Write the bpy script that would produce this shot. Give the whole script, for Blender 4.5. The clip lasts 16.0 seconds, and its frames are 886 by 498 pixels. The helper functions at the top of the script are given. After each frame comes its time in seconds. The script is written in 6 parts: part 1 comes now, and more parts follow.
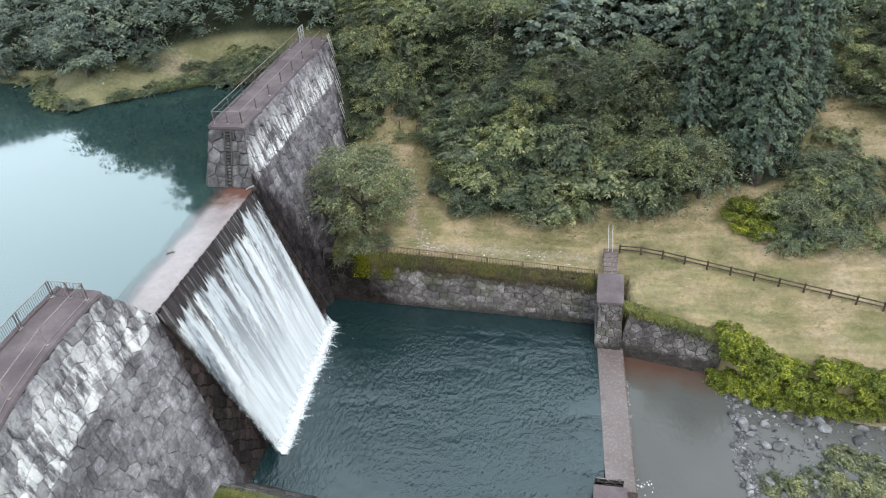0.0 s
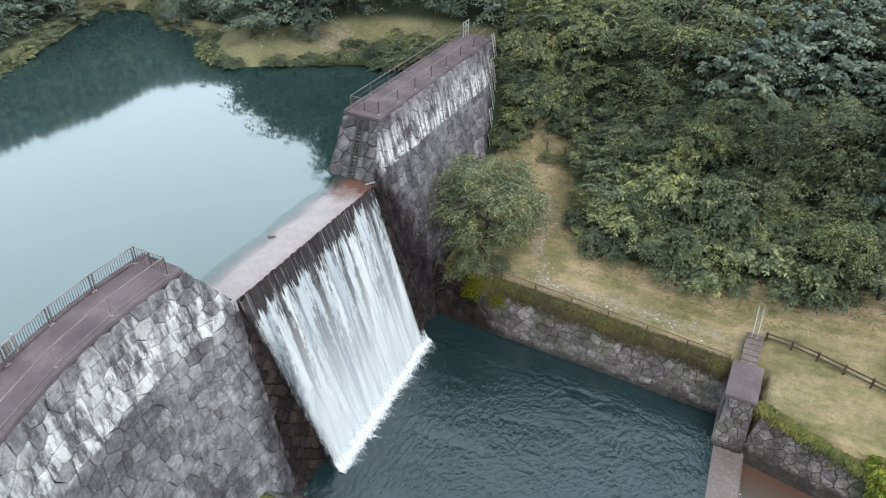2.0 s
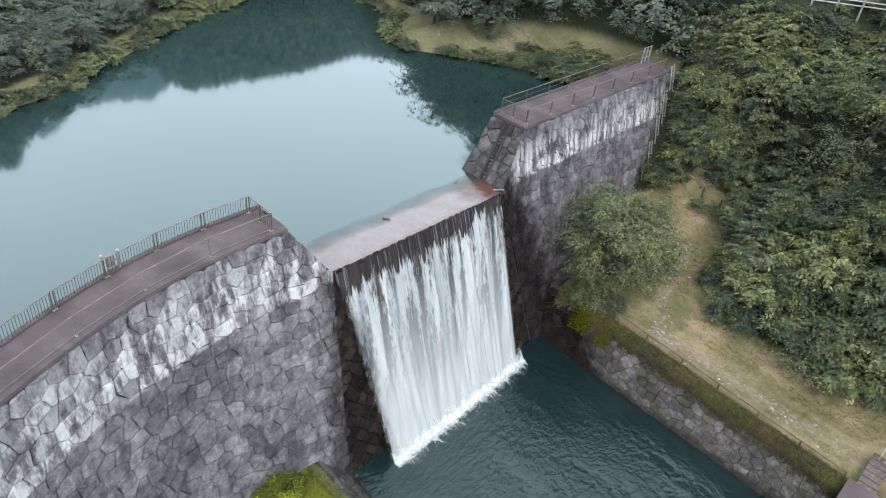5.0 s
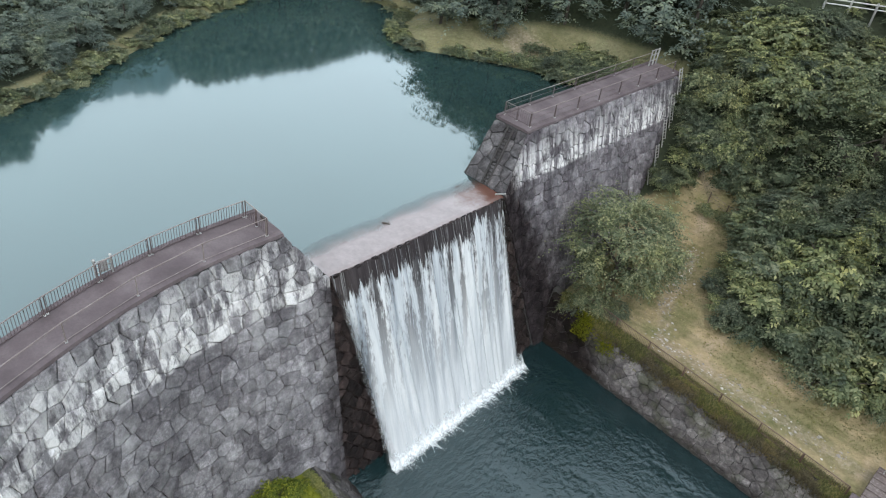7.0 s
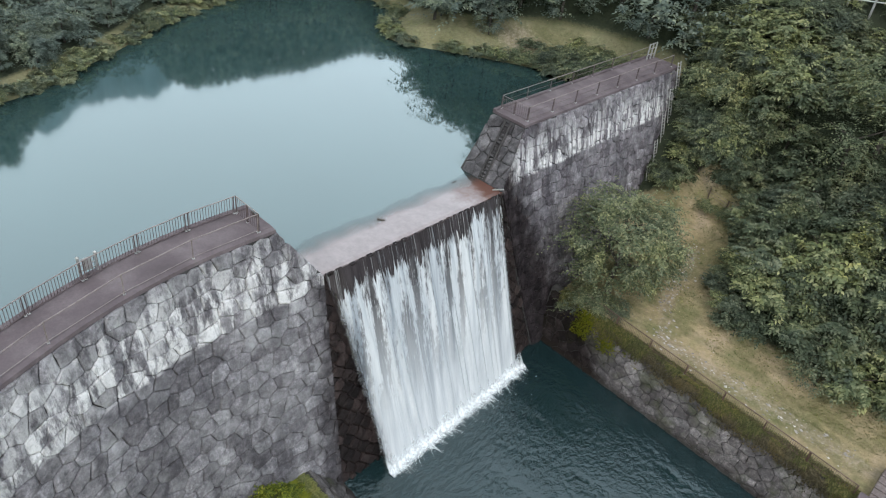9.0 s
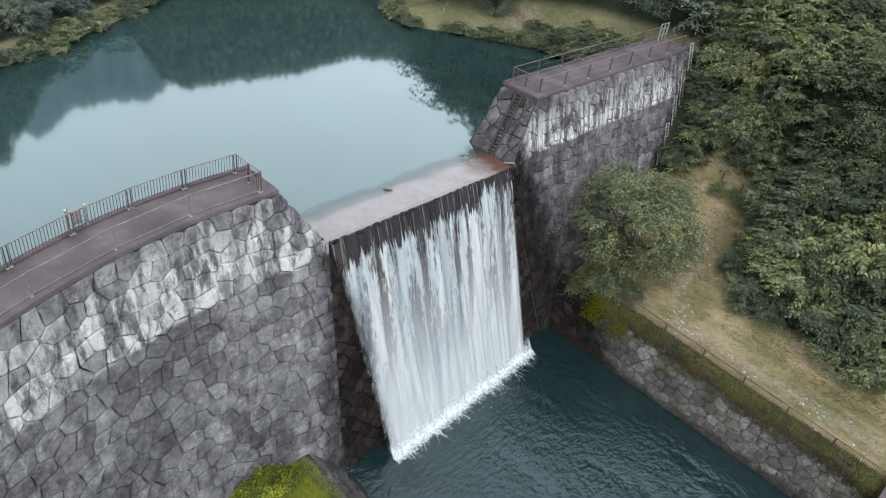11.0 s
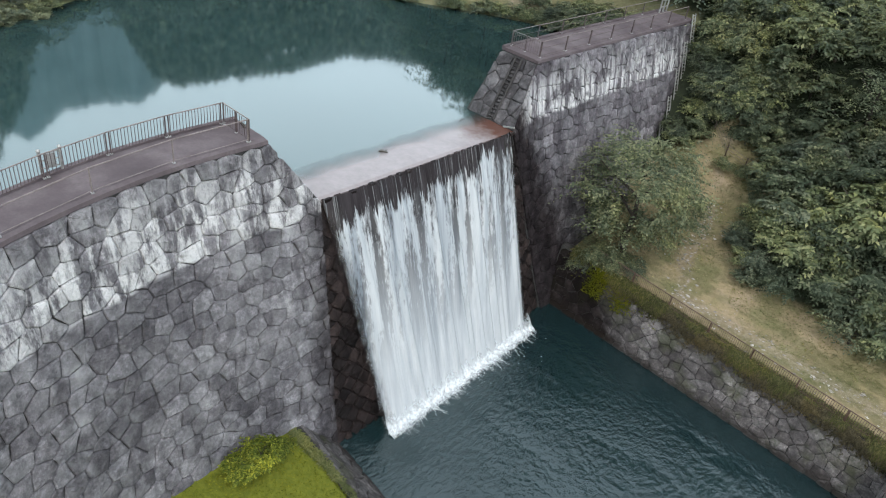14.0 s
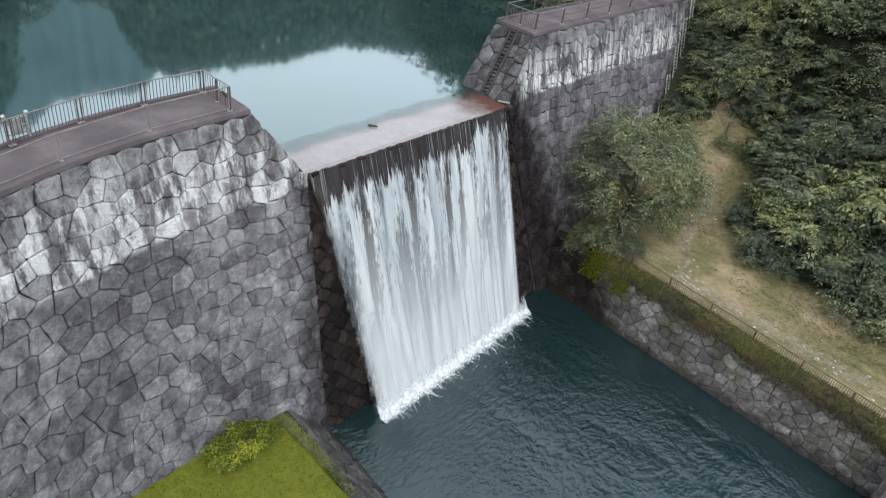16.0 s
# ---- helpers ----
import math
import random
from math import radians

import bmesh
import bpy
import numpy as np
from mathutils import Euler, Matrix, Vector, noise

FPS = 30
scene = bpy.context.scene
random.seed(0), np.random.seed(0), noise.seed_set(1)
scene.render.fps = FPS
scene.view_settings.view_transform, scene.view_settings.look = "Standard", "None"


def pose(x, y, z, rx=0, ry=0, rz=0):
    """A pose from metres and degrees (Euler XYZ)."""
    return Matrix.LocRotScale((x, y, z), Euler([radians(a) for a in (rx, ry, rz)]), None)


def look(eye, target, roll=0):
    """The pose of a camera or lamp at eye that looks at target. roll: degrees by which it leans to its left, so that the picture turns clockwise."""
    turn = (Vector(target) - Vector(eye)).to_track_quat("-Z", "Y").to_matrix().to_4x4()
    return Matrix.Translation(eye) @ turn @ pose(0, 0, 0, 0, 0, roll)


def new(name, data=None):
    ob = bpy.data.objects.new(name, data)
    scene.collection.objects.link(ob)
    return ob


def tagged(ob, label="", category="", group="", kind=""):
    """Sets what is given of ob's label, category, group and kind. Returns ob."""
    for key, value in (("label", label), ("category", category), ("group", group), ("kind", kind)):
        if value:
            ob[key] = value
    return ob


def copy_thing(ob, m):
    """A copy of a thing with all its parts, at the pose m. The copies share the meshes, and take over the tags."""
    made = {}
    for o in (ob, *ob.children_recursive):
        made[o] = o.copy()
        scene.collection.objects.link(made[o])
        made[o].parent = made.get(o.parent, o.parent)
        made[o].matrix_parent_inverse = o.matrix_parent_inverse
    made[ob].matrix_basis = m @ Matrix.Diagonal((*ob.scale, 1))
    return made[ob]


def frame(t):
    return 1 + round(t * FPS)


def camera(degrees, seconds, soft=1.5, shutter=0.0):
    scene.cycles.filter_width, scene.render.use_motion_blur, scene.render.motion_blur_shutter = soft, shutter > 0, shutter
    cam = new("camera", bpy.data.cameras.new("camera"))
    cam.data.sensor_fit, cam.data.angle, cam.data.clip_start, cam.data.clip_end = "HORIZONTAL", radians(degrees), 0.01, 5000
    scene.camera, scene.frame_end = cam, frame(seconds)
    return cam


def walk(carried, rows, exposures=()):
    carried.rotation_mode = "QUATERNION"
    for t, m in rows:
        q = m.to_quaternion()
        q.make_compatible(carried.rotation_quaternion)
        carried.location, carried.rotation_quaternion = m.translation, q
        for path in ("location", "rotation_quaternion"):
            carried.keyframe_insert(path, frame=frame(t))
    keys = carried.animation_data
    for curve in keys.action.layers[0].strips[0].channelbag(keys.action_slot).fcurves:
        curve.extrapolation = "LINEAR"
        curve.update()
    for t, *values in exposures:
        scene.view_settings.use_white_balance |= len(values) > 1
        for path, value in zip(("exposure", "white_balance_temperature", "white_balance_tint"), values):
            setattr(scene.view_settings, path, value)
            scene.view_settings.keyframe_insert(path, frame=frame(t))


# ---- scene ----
cam = camera(63.4, 16.0, soft=1.05)
PATH = [
    (0, (28.53, -51.02, 47.90), (25.01, -34.87, 36.64), -3.71),
    (0.5, (27.88, -49.58, 47.77), (24.23, -33.45, 36.51), -3.03),
    (1, (27.79, -47.86, 47.38), (23.34, -31.94, 36.11), -1.92),
    (1.5, (27.80, -46.24, 47.15), (22.54, -30.57, 35.89), -0.88),
    (2, (28.10, -44.15, 46.64), (21.04, -29.20, 35.39), 1.58),
    (2.5, (28.63, -43.19, 46.82), (20.90, -28.58, 35.56), 2.13),
    (3, (29.19, -42.87, 46.89), (21.15, -28.41, 35.66), 2.31),
    (3.5, (29.75, -42.40, 46.26), (20.85, -28.39, 35.12), 3.26),
    (4, (29.85, -41.78, 46.21), (20.14, -28.40, 34.96), 5.20),
    (4.5, (30.03, -41.38, 46.28), (20.02, -28.26, 34.98), 5.73),
    (5, (29.91, -41.03, 46.36), (19.37, -28.44, 34.93), 7.54),
    (7.5, (29.84, -39.68, 46.68), (19.14, -27.34, 35.14), 7.66),
    (8, (29.73, -39.51, 46.47), (19.05, -27.12, 34.96), 7.47),
    (8.5, (29.58, -39.39, 46.00), (18.91, -26.95, 34.54), 7.41),
    (9, (29.14, -39.36, 45.48), (18.54, -26.86, 34.02), 7.58),
    (11.5, (28.08, -39.56, 40.93), (17.50, -26.76, 29.78), 8.53),
    (12, (28.04, -39.61, 40.33), (17.48, -26.77, 29.21), 8.61),
    (12.5, (28.05, -39.56, 39.76), (17.50, -26.69, 28.67), 8.59),
    (13, (28.11, -39.53, 39.21), (17.56, -26.62, 28.16), 8.58),
    (13.5, (28.13, -39.45, 38.72), (17.59, -26.52, 27.69), 8.58),
    (14, (28.13, -39.25, 38.29), (17.61, -26.33, 27.23), 8.60),
    (14.5, (28.21, -39.09, 37.87), (17.70, -26.17, 26.80), 8.53),
    (15, (28.22, -38.95, 37.33), (17.72, -25.99, 26.29), 8.44),
    (15.5, (28.11, -38.73, 36.87), (17.66, -25.74, 25.81), 8.49),
    (16, (27.80, -38.31, 36.61), (17.46, -25.38, 25.39), 8.69),
]
walk(cam, [(t, look(eye, target, roll)) for t, eye, target, roll in PATH], [(0.0, 0.22), (2.5, 0.08), (5.0, -0.01), (9.0, -0.15), (12.5, -0.175), (16.0, -0.165)])

# ---- world and light: a bright overcast day ----
SUN_EL, SUN_AZ = 52.0, 150.0
world = bpy.data.worlds.new("overcast_sky")
scene.world = world
world.use_nodes = True
wn, wl = world.node_tree.nodes, world.node_tree.links
wn.clear()
sky = wn.new("ShaderNodeTexSky")
sky.sky_type = "NISHITA"
sky.sun_disc = False
sky.sun_elevation, sky.sun_rotation = radians(SUN_EL), radians(SUN_AZ)
sky.dust_density, sky.air_density = 4.0, 1.2
haze = wn.new("ShaderNodeMixRGB")
haze.inputs[0].default_value = 0.72
haze.inputs[2].default_value = (13.5, 15.2, 16.6, 1)
wback = wn.new("ShaderNodeBackground")
wback.inputs[1].default_value = 0.15
wout = wn.new("ShaderNodeOutputWorld")
wl.new(sky.outputs[0], haze.inputs[1])
# the cloud cover is thin low over the valley and thick overhead
sky_at, sky_xyz, thin_cloud, cloud = wn.new("ShaderNodeTexCoord"), wn.new("ShaderNodeSeparateXYZ"), wn.new("ShaderNodeMapRange"), wn.new("ShaderNodeMixRGB")
wl.new(sky_at.outputs["Generated"], sky_xyz.inputs[0])
wl.new(sky_xyz.outputs["Z"], thin_cloud.inputs[0])
for i, v in enumerate((0.36, 0.85, 1.56, 0.69)):
    thin_cloud.inputs[i + 1].default_value = v
cloud.blend_type = "MULTIPLY"
cloud.inputs[0].default_value = 1.0
wl.new(haze.outputs[0], cloud.inputs[1])
wl.new(thin_cloud.outputs[0], cloud.inputs[2])
wl.new(cloud.outputs[0], wback.inputs[0])
wl.new(wback.outputs[0], wout.inputs[0])
sun_data = bpy.data.lights.new("sun", "SUN")
sun_data.energy, sun_data.angle, sun_data.color = 1.3, radians(25), (1.0, 0.97, 0.92)
sun = new("sun", sun_data)
sun.matrix_world = look((60, -60, 120), (0, 0, 10))

# ---- materials ----


def nodes_of(name, rough=0.85, metal=0.0):
    m = bpy.data.materials.new(name)
    m.use_nodes = True
    nt = m.node_tree
    b = nt.nodes["Principled BSDF"]
    b.inputs["Roughness"].default_value = rough
    b.inputs["Metallic"].default_value = metal
    return m, nt.nodes, nt.links, b


def noise_node(n, l, scale, detail=4.0, stretch=None, rough=0.6):
    geo = n.new("ShaderNodeNewGeometry")
    tex = n.new("ShaderNodeTexNoise")
    tex.inputs["Scale"].default_value = scale
    tex.inputs["Detail"].default_value = detail
    tex.inputs["Roughness"].default_value = rough
    if stretch:
        mp = n.new("ShaderNodeMapping")
        mp.inputs["Scale"].default_value = stretch
        l.new(geo.outputs["Position"], mp.inputs[0])
        l.new(mp.outputs[0], tex.inputs["Vector"])
    else:
        l.new(geo.outputs["Position"], tex.inputs["Vector"])
    return tex.outputs["Fac"]


def ramp(n, l, fac, stops):
    r = n.new("ShaderNodeValToRGB")
    els = r.color_ramp.elements
    while len(els) < len(stops):
        els.new(0.5)
    for e, (p, c) in zip(els, stops):
        e.position, e.color = p, (*c, 1)
    l.new(fac, r.inputs[0])
    return r.outputs[0]


def grey(n, l, fac, lo, hi, a=0.0, b=1.0):
    r = n.new("ShaderNodeMapRange")
    r.clamp = True
    for i, v in enumerate((lo, hi, a, b)):
        r.inputs[i + 1].default_value = v
    l.new(fac, r.inputs[0])
    return r.outputs[0]


def mixc(n, l, fac, a, b, mode="MIX"):
    m = n.new("ShaderNodeMixRGB")
    m.blend_type = mode
    for i, v in enumerate((fac, a, b)):
        if isinstance(v, (int, float)):
            m.inputs[i].default_value = v
        elif isinstance(v, tuple):
            m.inputs[i].default_value = (*v, 1)
        else:
            l.new(v, m.inputs[i])
    return m.outputs[0]


def mathn(n, l, op, a, b=0.0):
    m = n.new("ShaderNodeMath")
    m.operation = op
    for i, v in enumerate((a, b)):
        if isinstance(v, (int, float)):
            m.inputs[i].default_value = v
        else:
            l.new(v, m.inputs[i])
    return m.outputs[0]


def bump_on(n, l, b, height, strength, dist=0.05):
    bp = n.new("ShaderNodeBump")
    bp.inputs["Strength"].default_value = strength
    bp.inputs["Distance"].default_value = dist
    l.new(height, bp.inputs["Height"])
    l.new(bp.outputs[0], b.inputs["Normal"])


def surf(name, dark, mid, light, scale=1.5, fine=9.0, rough=0.85, bump=0.5, dist=0.04, metal=0.0, vary=0.0):
    """A weathered surface: broad stains, fine grain, relief; vary: brightness by object or island."""
    m, n, l, b = nodes_of(name, rough, metal)
    broad = noise_node(n, l, scale, 5.0)
    grain = noise_node(n, l, fine, 6.0)
    c = ramp(n, l, broad, [(0.3, dark), (0.5, mid), (0.72, light)])
    c = mixc(n, l, 0.5, c, ramp(n, l, grain, [(0.3, (0.62, 0.62, 0.62)), (0.7, (1.3, 1.3, 1.3))]), "MULTIPLY")
    if vary:
        c = mixc(n, l, 1.0, c, ramp(n, l, spread(n, l), [(0.0, (1 - vary,) * 3), (1.0, (1 + vary,) * 3)]), "MULTIPLY")
    l.new(c, b.inputs["Base Color"])
    l.new(grey(n, l, grain, 0.3, 0.7, rough - 0.12, min(1.0, rough + 0.08)), b.inputs["Roughness"])
    bump_on(n, l, b, grain, bump, dist)
    return m


def spread(n, l):
    """One random number for each object and each loose piece of a mesh."""
    oi, gi = n.new("ShaderNodeObjectInfo"), n.new("ShaderNodeNewGeometry")
    s = mathn(n, l, "ADD", oi.outputs["Random"], gi.outputs["Random Per Island"])
    return mathn(n, l, "FRACT", s)


def masonry(name, dark, mid, light, lime=0.0, blotch=0.0, lime_z=(16.0, 20.9), wet=0.0, moss=0.0, runs_down=0.11, damp=None, tide=0.0):
    """Rubble stone face: each stone its own tone; lime: white leached streaks in a belt under the coping."""
    m, n, l, b = nodes_of(name, 0.82)
    b.inputs["Specular IOR Level"].default_value = 0.28 if not wet else 0.18
    grain, broad = noise_node(n, l, 7.0, 7.0, rough=0.7), noise_node(n, l, 0.28, 4.0)
    c = ramp(n, l, spread(n, l), [(0.0, dark), (0.45, mid), (1.0, light)])
    c = mixc(n, l, 0.55, c, ramp(n, l, grain, [(0.28, (0.45, 0.44, 0.45)), (0.5, (0.95, 0.95, 0.95)), (0.72, (1.6, 1.58, 1.56))]), "MULTIPLY")
    blot = noise_node(n, l, 1.7, 6.0, rough=0.65)
    c = mixc(n, l, 0.8, c, ramp(n, l, blot, [(0.33, (0.6, 0.59, 0.61)), (0.5, (1, 1, 1)), (0.68, (1.75, 1.74, 1.75))]), "MULTIPLY")
    c = mixc(n, l, 0.8, c, ramp(n, l, broad, [(0.35, (0.62, 0.62, 0.64)), (0.65, (1.22, 1.21, 1.2))]), "MULTIPLY")
    chips = noise_node(n, l, 3.6, 5.0, rough=0.75)
    c = mixc(n, l, 0.65, c, ramp(n, l, chips, [(0.34, (0.55, 0.55, 0.56)), (0.5, (1, 1, 1)), (0.64, (1.6, 1.59, 1.58))]), "MULTIPLY")
    runs = noise_node(n, l, 1.0, 5.0, (0.6, 0.9, 0.07))
    c = mixc(n, l, 0.6, c, ramp(n, l, runs, [(0.38, (0.5, 0.5, 0.52)), (0.6, (1.15, 1.15, 1.15))]), "MULTIPLY")
    if lime:
        geo = n.new("ShaderNodeNewGeometry")
        sep = n.new("ShaderNodeSeparateXYZ")
        l.new(geo.outputs["Position"], sep.inputs[0])
        wob = noise_node(n, l, 0.35, 3.0)
        zz = mathn(n, l, "ADD", sep.outputs["Z"], mathn(n, l, "MULTIPLY", mathn(n, l, "SUBTRACT", wob, 0.5), 0.5 if runs_down < 0.2 else 0.8))
        lo = grey(n, l, zz, lime_z[0], lime_z[0] + 0.22, 0.05, 1.0)
        hi = grey(n, l, zz, lime_z[1], lime_z[1] - 2.6)
        streak = grey(n, l, noise_node(n, l, 1.0, 6.0, (1.0, 2.8 if runs_down < 0.2 else 1.3, runs_down), 0.7), 0.44, 0.56)
        patch = grey(n, l, noise_node(n, l, 0.6, 6.0), 0.37, 0.5) if runs_down < 0.2 else mathn(n, l, "MULTIPLY", grey(n, l, noise_node(n, l, 0.4, 6.0), 0.3, 0.5, 0.4, 1.0), grey(n, l, spread(n, l), 0.05, 0.6, 0.4, 1.0))
        f = mathn(n, l, "MULTIPLY", mathn(n, l, "MULTIPLY", lo, hi), mathn(n, l, "MULTIPLY", streak, patch))
        f = mathn(n, l, "MULTIPLY", f, lime)
        f2 = mathn(n, l, "MULTIPLY", f, grey(n, l, grain, 0.25, 0.5, 0.55, 1.0))
        c = mixc(n, l, f2, c, (0.8, 0.79, 0.79))
    if blotch:
        bl = mathn(n, l, "MULTIPLY", grey(n, l, noise_node(n, l, 0.75, 6.0, rough=0.6), 0.46, 0.7), grey(n, l, noise_node(n, l, 0.3, 3.0), 0.38, 0.58))
        c = mixc(n, l, mathn(n, l, "MULTIPLY", bl, blotch), c, (0.47, 0.465, 0.475))
    if moss:
        mf = mathn(n, l, "MULTIPLY", grey(n, l, noise_node(n, l, 0.5, 6.0), 0.52, 0.66), moss)
        c = mixc(n, l, mf, c, (0.06, 0.075, 0.02))
    if damp:
        # soaked by the spray: a dark stain along a slanting front
        gx, gy, gz, edge = damp
        geo = n.new("ShaderNodeNewGeometry")
        sep = n.new("ShaderNodeSeparateXYZ")
        l.new(geo.outputs["Position"], sep.inputs[0])
        reach = mathn(n, l, "ADD", mathn(n, l, "ADD", mathn(n, l, "MULTIPLY", sep.outputs["X"], gx), mathn(n, l, "MULTIPLY", sep.outputs["Y"], gy)), mathn(n, l, "MULTIPLY", sep.outputs["Z"], gz))
        reach = mathn(n, l, "ADD", reach, mathn(n, l, "MULTIPLY", mathn(n, l, "SUBTRACT", noise_node(n, l, 0.6, 5.0), 0.5), 4.0))
        soak = grey(n, l, reach, edge + 1.6, edge - 1.2, 0.0, 0.93)
        c = mixc(n, l, soak, c, mixc(n, l, 1.0, c, (0.11, 0.088, 0.086), "MULTIPLY"))
        l.new(grey(n, l, soak, 0.0, 1.0, 0.28, 0.05), b.inputs["Specular IOR Level"])
    if tide:
        # wet, algae-brown band just over the water line
        geo = n.new("ShaderNodeNewGeometry")
        sep = n.new("ShaderNodeSeparateXYZ")
        l.new(geo.outputs["Position"], sep.inputs[0])
        up = mathn(n, l, "ADD", sep.outputs["Z"], mathn(n, l, "MULTIPLY", mathn(n, l, "SUBTRACT", noise_node(n, l, 0.9, 5.0), 0.5), 1.2))
        c = mixc(n, l, grey(n, l, up, tide * 1.5, tide * 0.4, 0.0, 0.8), c, (0.022, 0.017, 0.014))
    l.new(c, b.inputs["Base Color"])
    l.new(grey(n, l, grain, 0.3, 0.7, 0.72 - 0.4 * wet, 0.95 - 0.3 * wet), b.inputs["Roughness"])
    bump_on(n, l, b, mathn(n, l, "ADD", mathn(n, l, "MULTIPLY", grain, 0.8), blot), 0.9, 0.16)
    return m


def leafy(name, dark, mid, light, vary=0.35):
    m, n, l, b = nodes_of(name, 0.55)
    gi, oi = n.new("ShaderNodeNewGeometry"), n.new("ShaderNodeObjectInfo")
    c = ramp(n, l, gi.outputs["Random Per Island"], [(0.0, dark), (0.55, mid), (1.0, light)])
    c = mixc(n, l, 1.0, c, ramp(n, l, oi.outputs["Random"], [(0.0, (1 - vary, 1 - vary * 0.9, 1 - vary * 0.8)), (0.5, (1, 1, 1)), (1.0, (1 + vary, 1 + vary * 0.85, 1 + vary * 0.3))]), "MULTIPLY")
    c = mixc(n, l, 0.85, c, ramp(n, l, noise_node(n, l, 0.42, 5.0), [(0.34, (0.6, 0.66, 0.72)), (0.5, (1, 1, 1)), (0.66, (1.45, 1.35, 1.05))]), "MULTIPLY")
    l.new(c, b.inputs["Base Color"])
    b.inputs["Specular IOR Level"].default_value = 0.25
    tr = n.new("ShaderNodeBsdfTranslucent")
    l.new(c, tr.inputs[0])
    mx = n.new("ShaderNodeMixShader")
    mx.inputs[0].default_value = 0.35
    out = n["Material Output"]
    l.new(b.outputs[0], mx.inputs[1])
    l.new(tr.outputs[0], mx.inputs[2])
    l.new(mx.outputs[0], out.inputs[0])
    return m


def water(name, deep, rough, ior, ripples, strength, tint=(1, 1, 1), mud=None, high=0.12):
    m, n, l, b = nodes_of(name, rough)
    broad = noise_node(n, l, 0.06, 3.0)
    c = ramp(n, l, broad, [(0.3, tuple(v * 0.85 for v in deep)), (0.7, tuple(v * 1.15 for v in deep))])
    if mud:
        # brown silt in the slack corner under the wall
        geo = n.new("ShaderNodeNewGeometry")
        sep = n.new("ShaderNodeSeparateXYZ")
        l.new(geo.outputs["Position"], sep.inputs[0])
        yy = mathn(n, l, "ADD", sep.outputs["Y"], mathn(n, l, "MULTIPLY", mathn(n, l, "SUBTRACT", noise_node(n, l, 0.5, 4.0), 0.5), 4.0))
        c = mixc(n, l, grey(n, l, yy, -2.2, 1.2, 0.0, 0.95), c, mud)
    l.new(c, b.inputs["Base Color"])
    b.inputs["IOR"].default_value = ior
    b.inputs["Specular Tint"].default_value = (*tint, 1)
    h = noise_node(n, l, ripples, 3.0, (0.75, 0.5, 1.0))
    calm = grey(n, l, noise_node(n, l, 1.0, 3.0, (0.1, 0.22, 1.0)), 0.36, 0.64, 0.22, 1.15)
    bump_on(n, l, b, mathn(n, l, "MULTIPLY", h, calm), strength, high)
    return m


STONE = masonry("rubble_stone", (0.125, 0.117, 0.127), (0.18, 0.171, 0.183), (0.265, 0.256, 0.27), lime=1.0, blotch=0.6, lime_z=(16.05, 21.4), runs_down=0.35, damp=(0.0, -1.0, 0.12, 18.5))
STONE_RIGHT = masonry("rubble_stone_right", (0.1, 0.09, 0.1), (0.145, 0.132, 0.146), (0.22, 0.207, 0.222), lime=1.0, blotch=0.45, lime_z=(16.6, 20.5), runs_down=0.09, damp=(0.0, 1.0, 0.5, 12.2))
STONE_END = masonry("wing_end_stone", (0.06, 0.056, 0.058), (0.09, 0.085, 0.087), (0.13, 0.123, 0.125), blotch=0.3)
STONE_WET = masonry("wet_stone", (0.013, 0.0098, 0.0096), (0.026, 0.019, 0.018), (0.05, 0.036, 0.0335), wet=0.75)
STONE_POOL = masonry("pool_wall_stone", (0.106, 0.095, 0.092), (0.15, 0.138, 0.135), (0.216, 0.201, 0.197), moss=0.45, damp=(1.0, 0.0, 0.5, 10.2), tide=0.55)
STONE_BANK = masonry("platform_stone", (0.075, 0.068, 0.067), (0.108, 0.1, 0.099), (0.155, 0.146, 0.144), moss=0.35, tide=0.7)
JOINT = surf("mortar_joint", (0.028, 0.027, 0.026), (0.044, 0.042, 0.041), (0.07, 0.066, 0.063), 2.0, 12.0)
CONCRETE = surf("old_concrete", (0.078, 0.06, 0.065), (0.112, 0.088, 0.094), (0.165, 0.136, 0.142), 0.5, 7.0, 0.8, 0.4, 0.02)


def wet_sill():
    """Concrete under a film of water, rust-brown where the flow thins out at the right wing."""
    m, n, l, b = nodes_of("wet_sill_concrete", 0.12)
    geo = n.new("ShaderNodeNewGeometry")
    sep = n.new("ShaderNodeSeparateXYZ")
    l.new(geo.outputs["Position"], sep.inputs[0])
    broad, fine = noise_node(n, l, 0.3, 4.0), noise_node(n, l, 3.0, 6.0)
    c = ramp(n, l, broad, [(0.3, (0.24, 0.2, 0.2)), (0.7, (0.31, 0.27, 0.268))])
    c = mixc(n, l, 0.35, c, ramp(n, l, fine, [(0.3, (0.7, 0.7, 0.7)), (0.7, (1.2, 1.2, 1.2))]), "MULTIPLY")
    yy = mathn(n, l, "ADD", sep.outputs["Y"], mathn(n, l, "MULTIPLY", mathn(n, l, "SUBTRACT", noise_node(n, l, 0.8, 4.0), 0.5), 5.0))
    c = mixc(n, l, grey(n, l, yy, -2.6, 0.2, 0.0, 0.9), c, (0.1, 0.036, 0.02))
    l.new(c, b.inputs["Base Color"])
    b.inputs["IOR"].default_value = 1.6
    l.new(grey(n, l, fine, 0.3, 0.7, 0.1, 0.22), b.inputs["Roughness"])
    return m


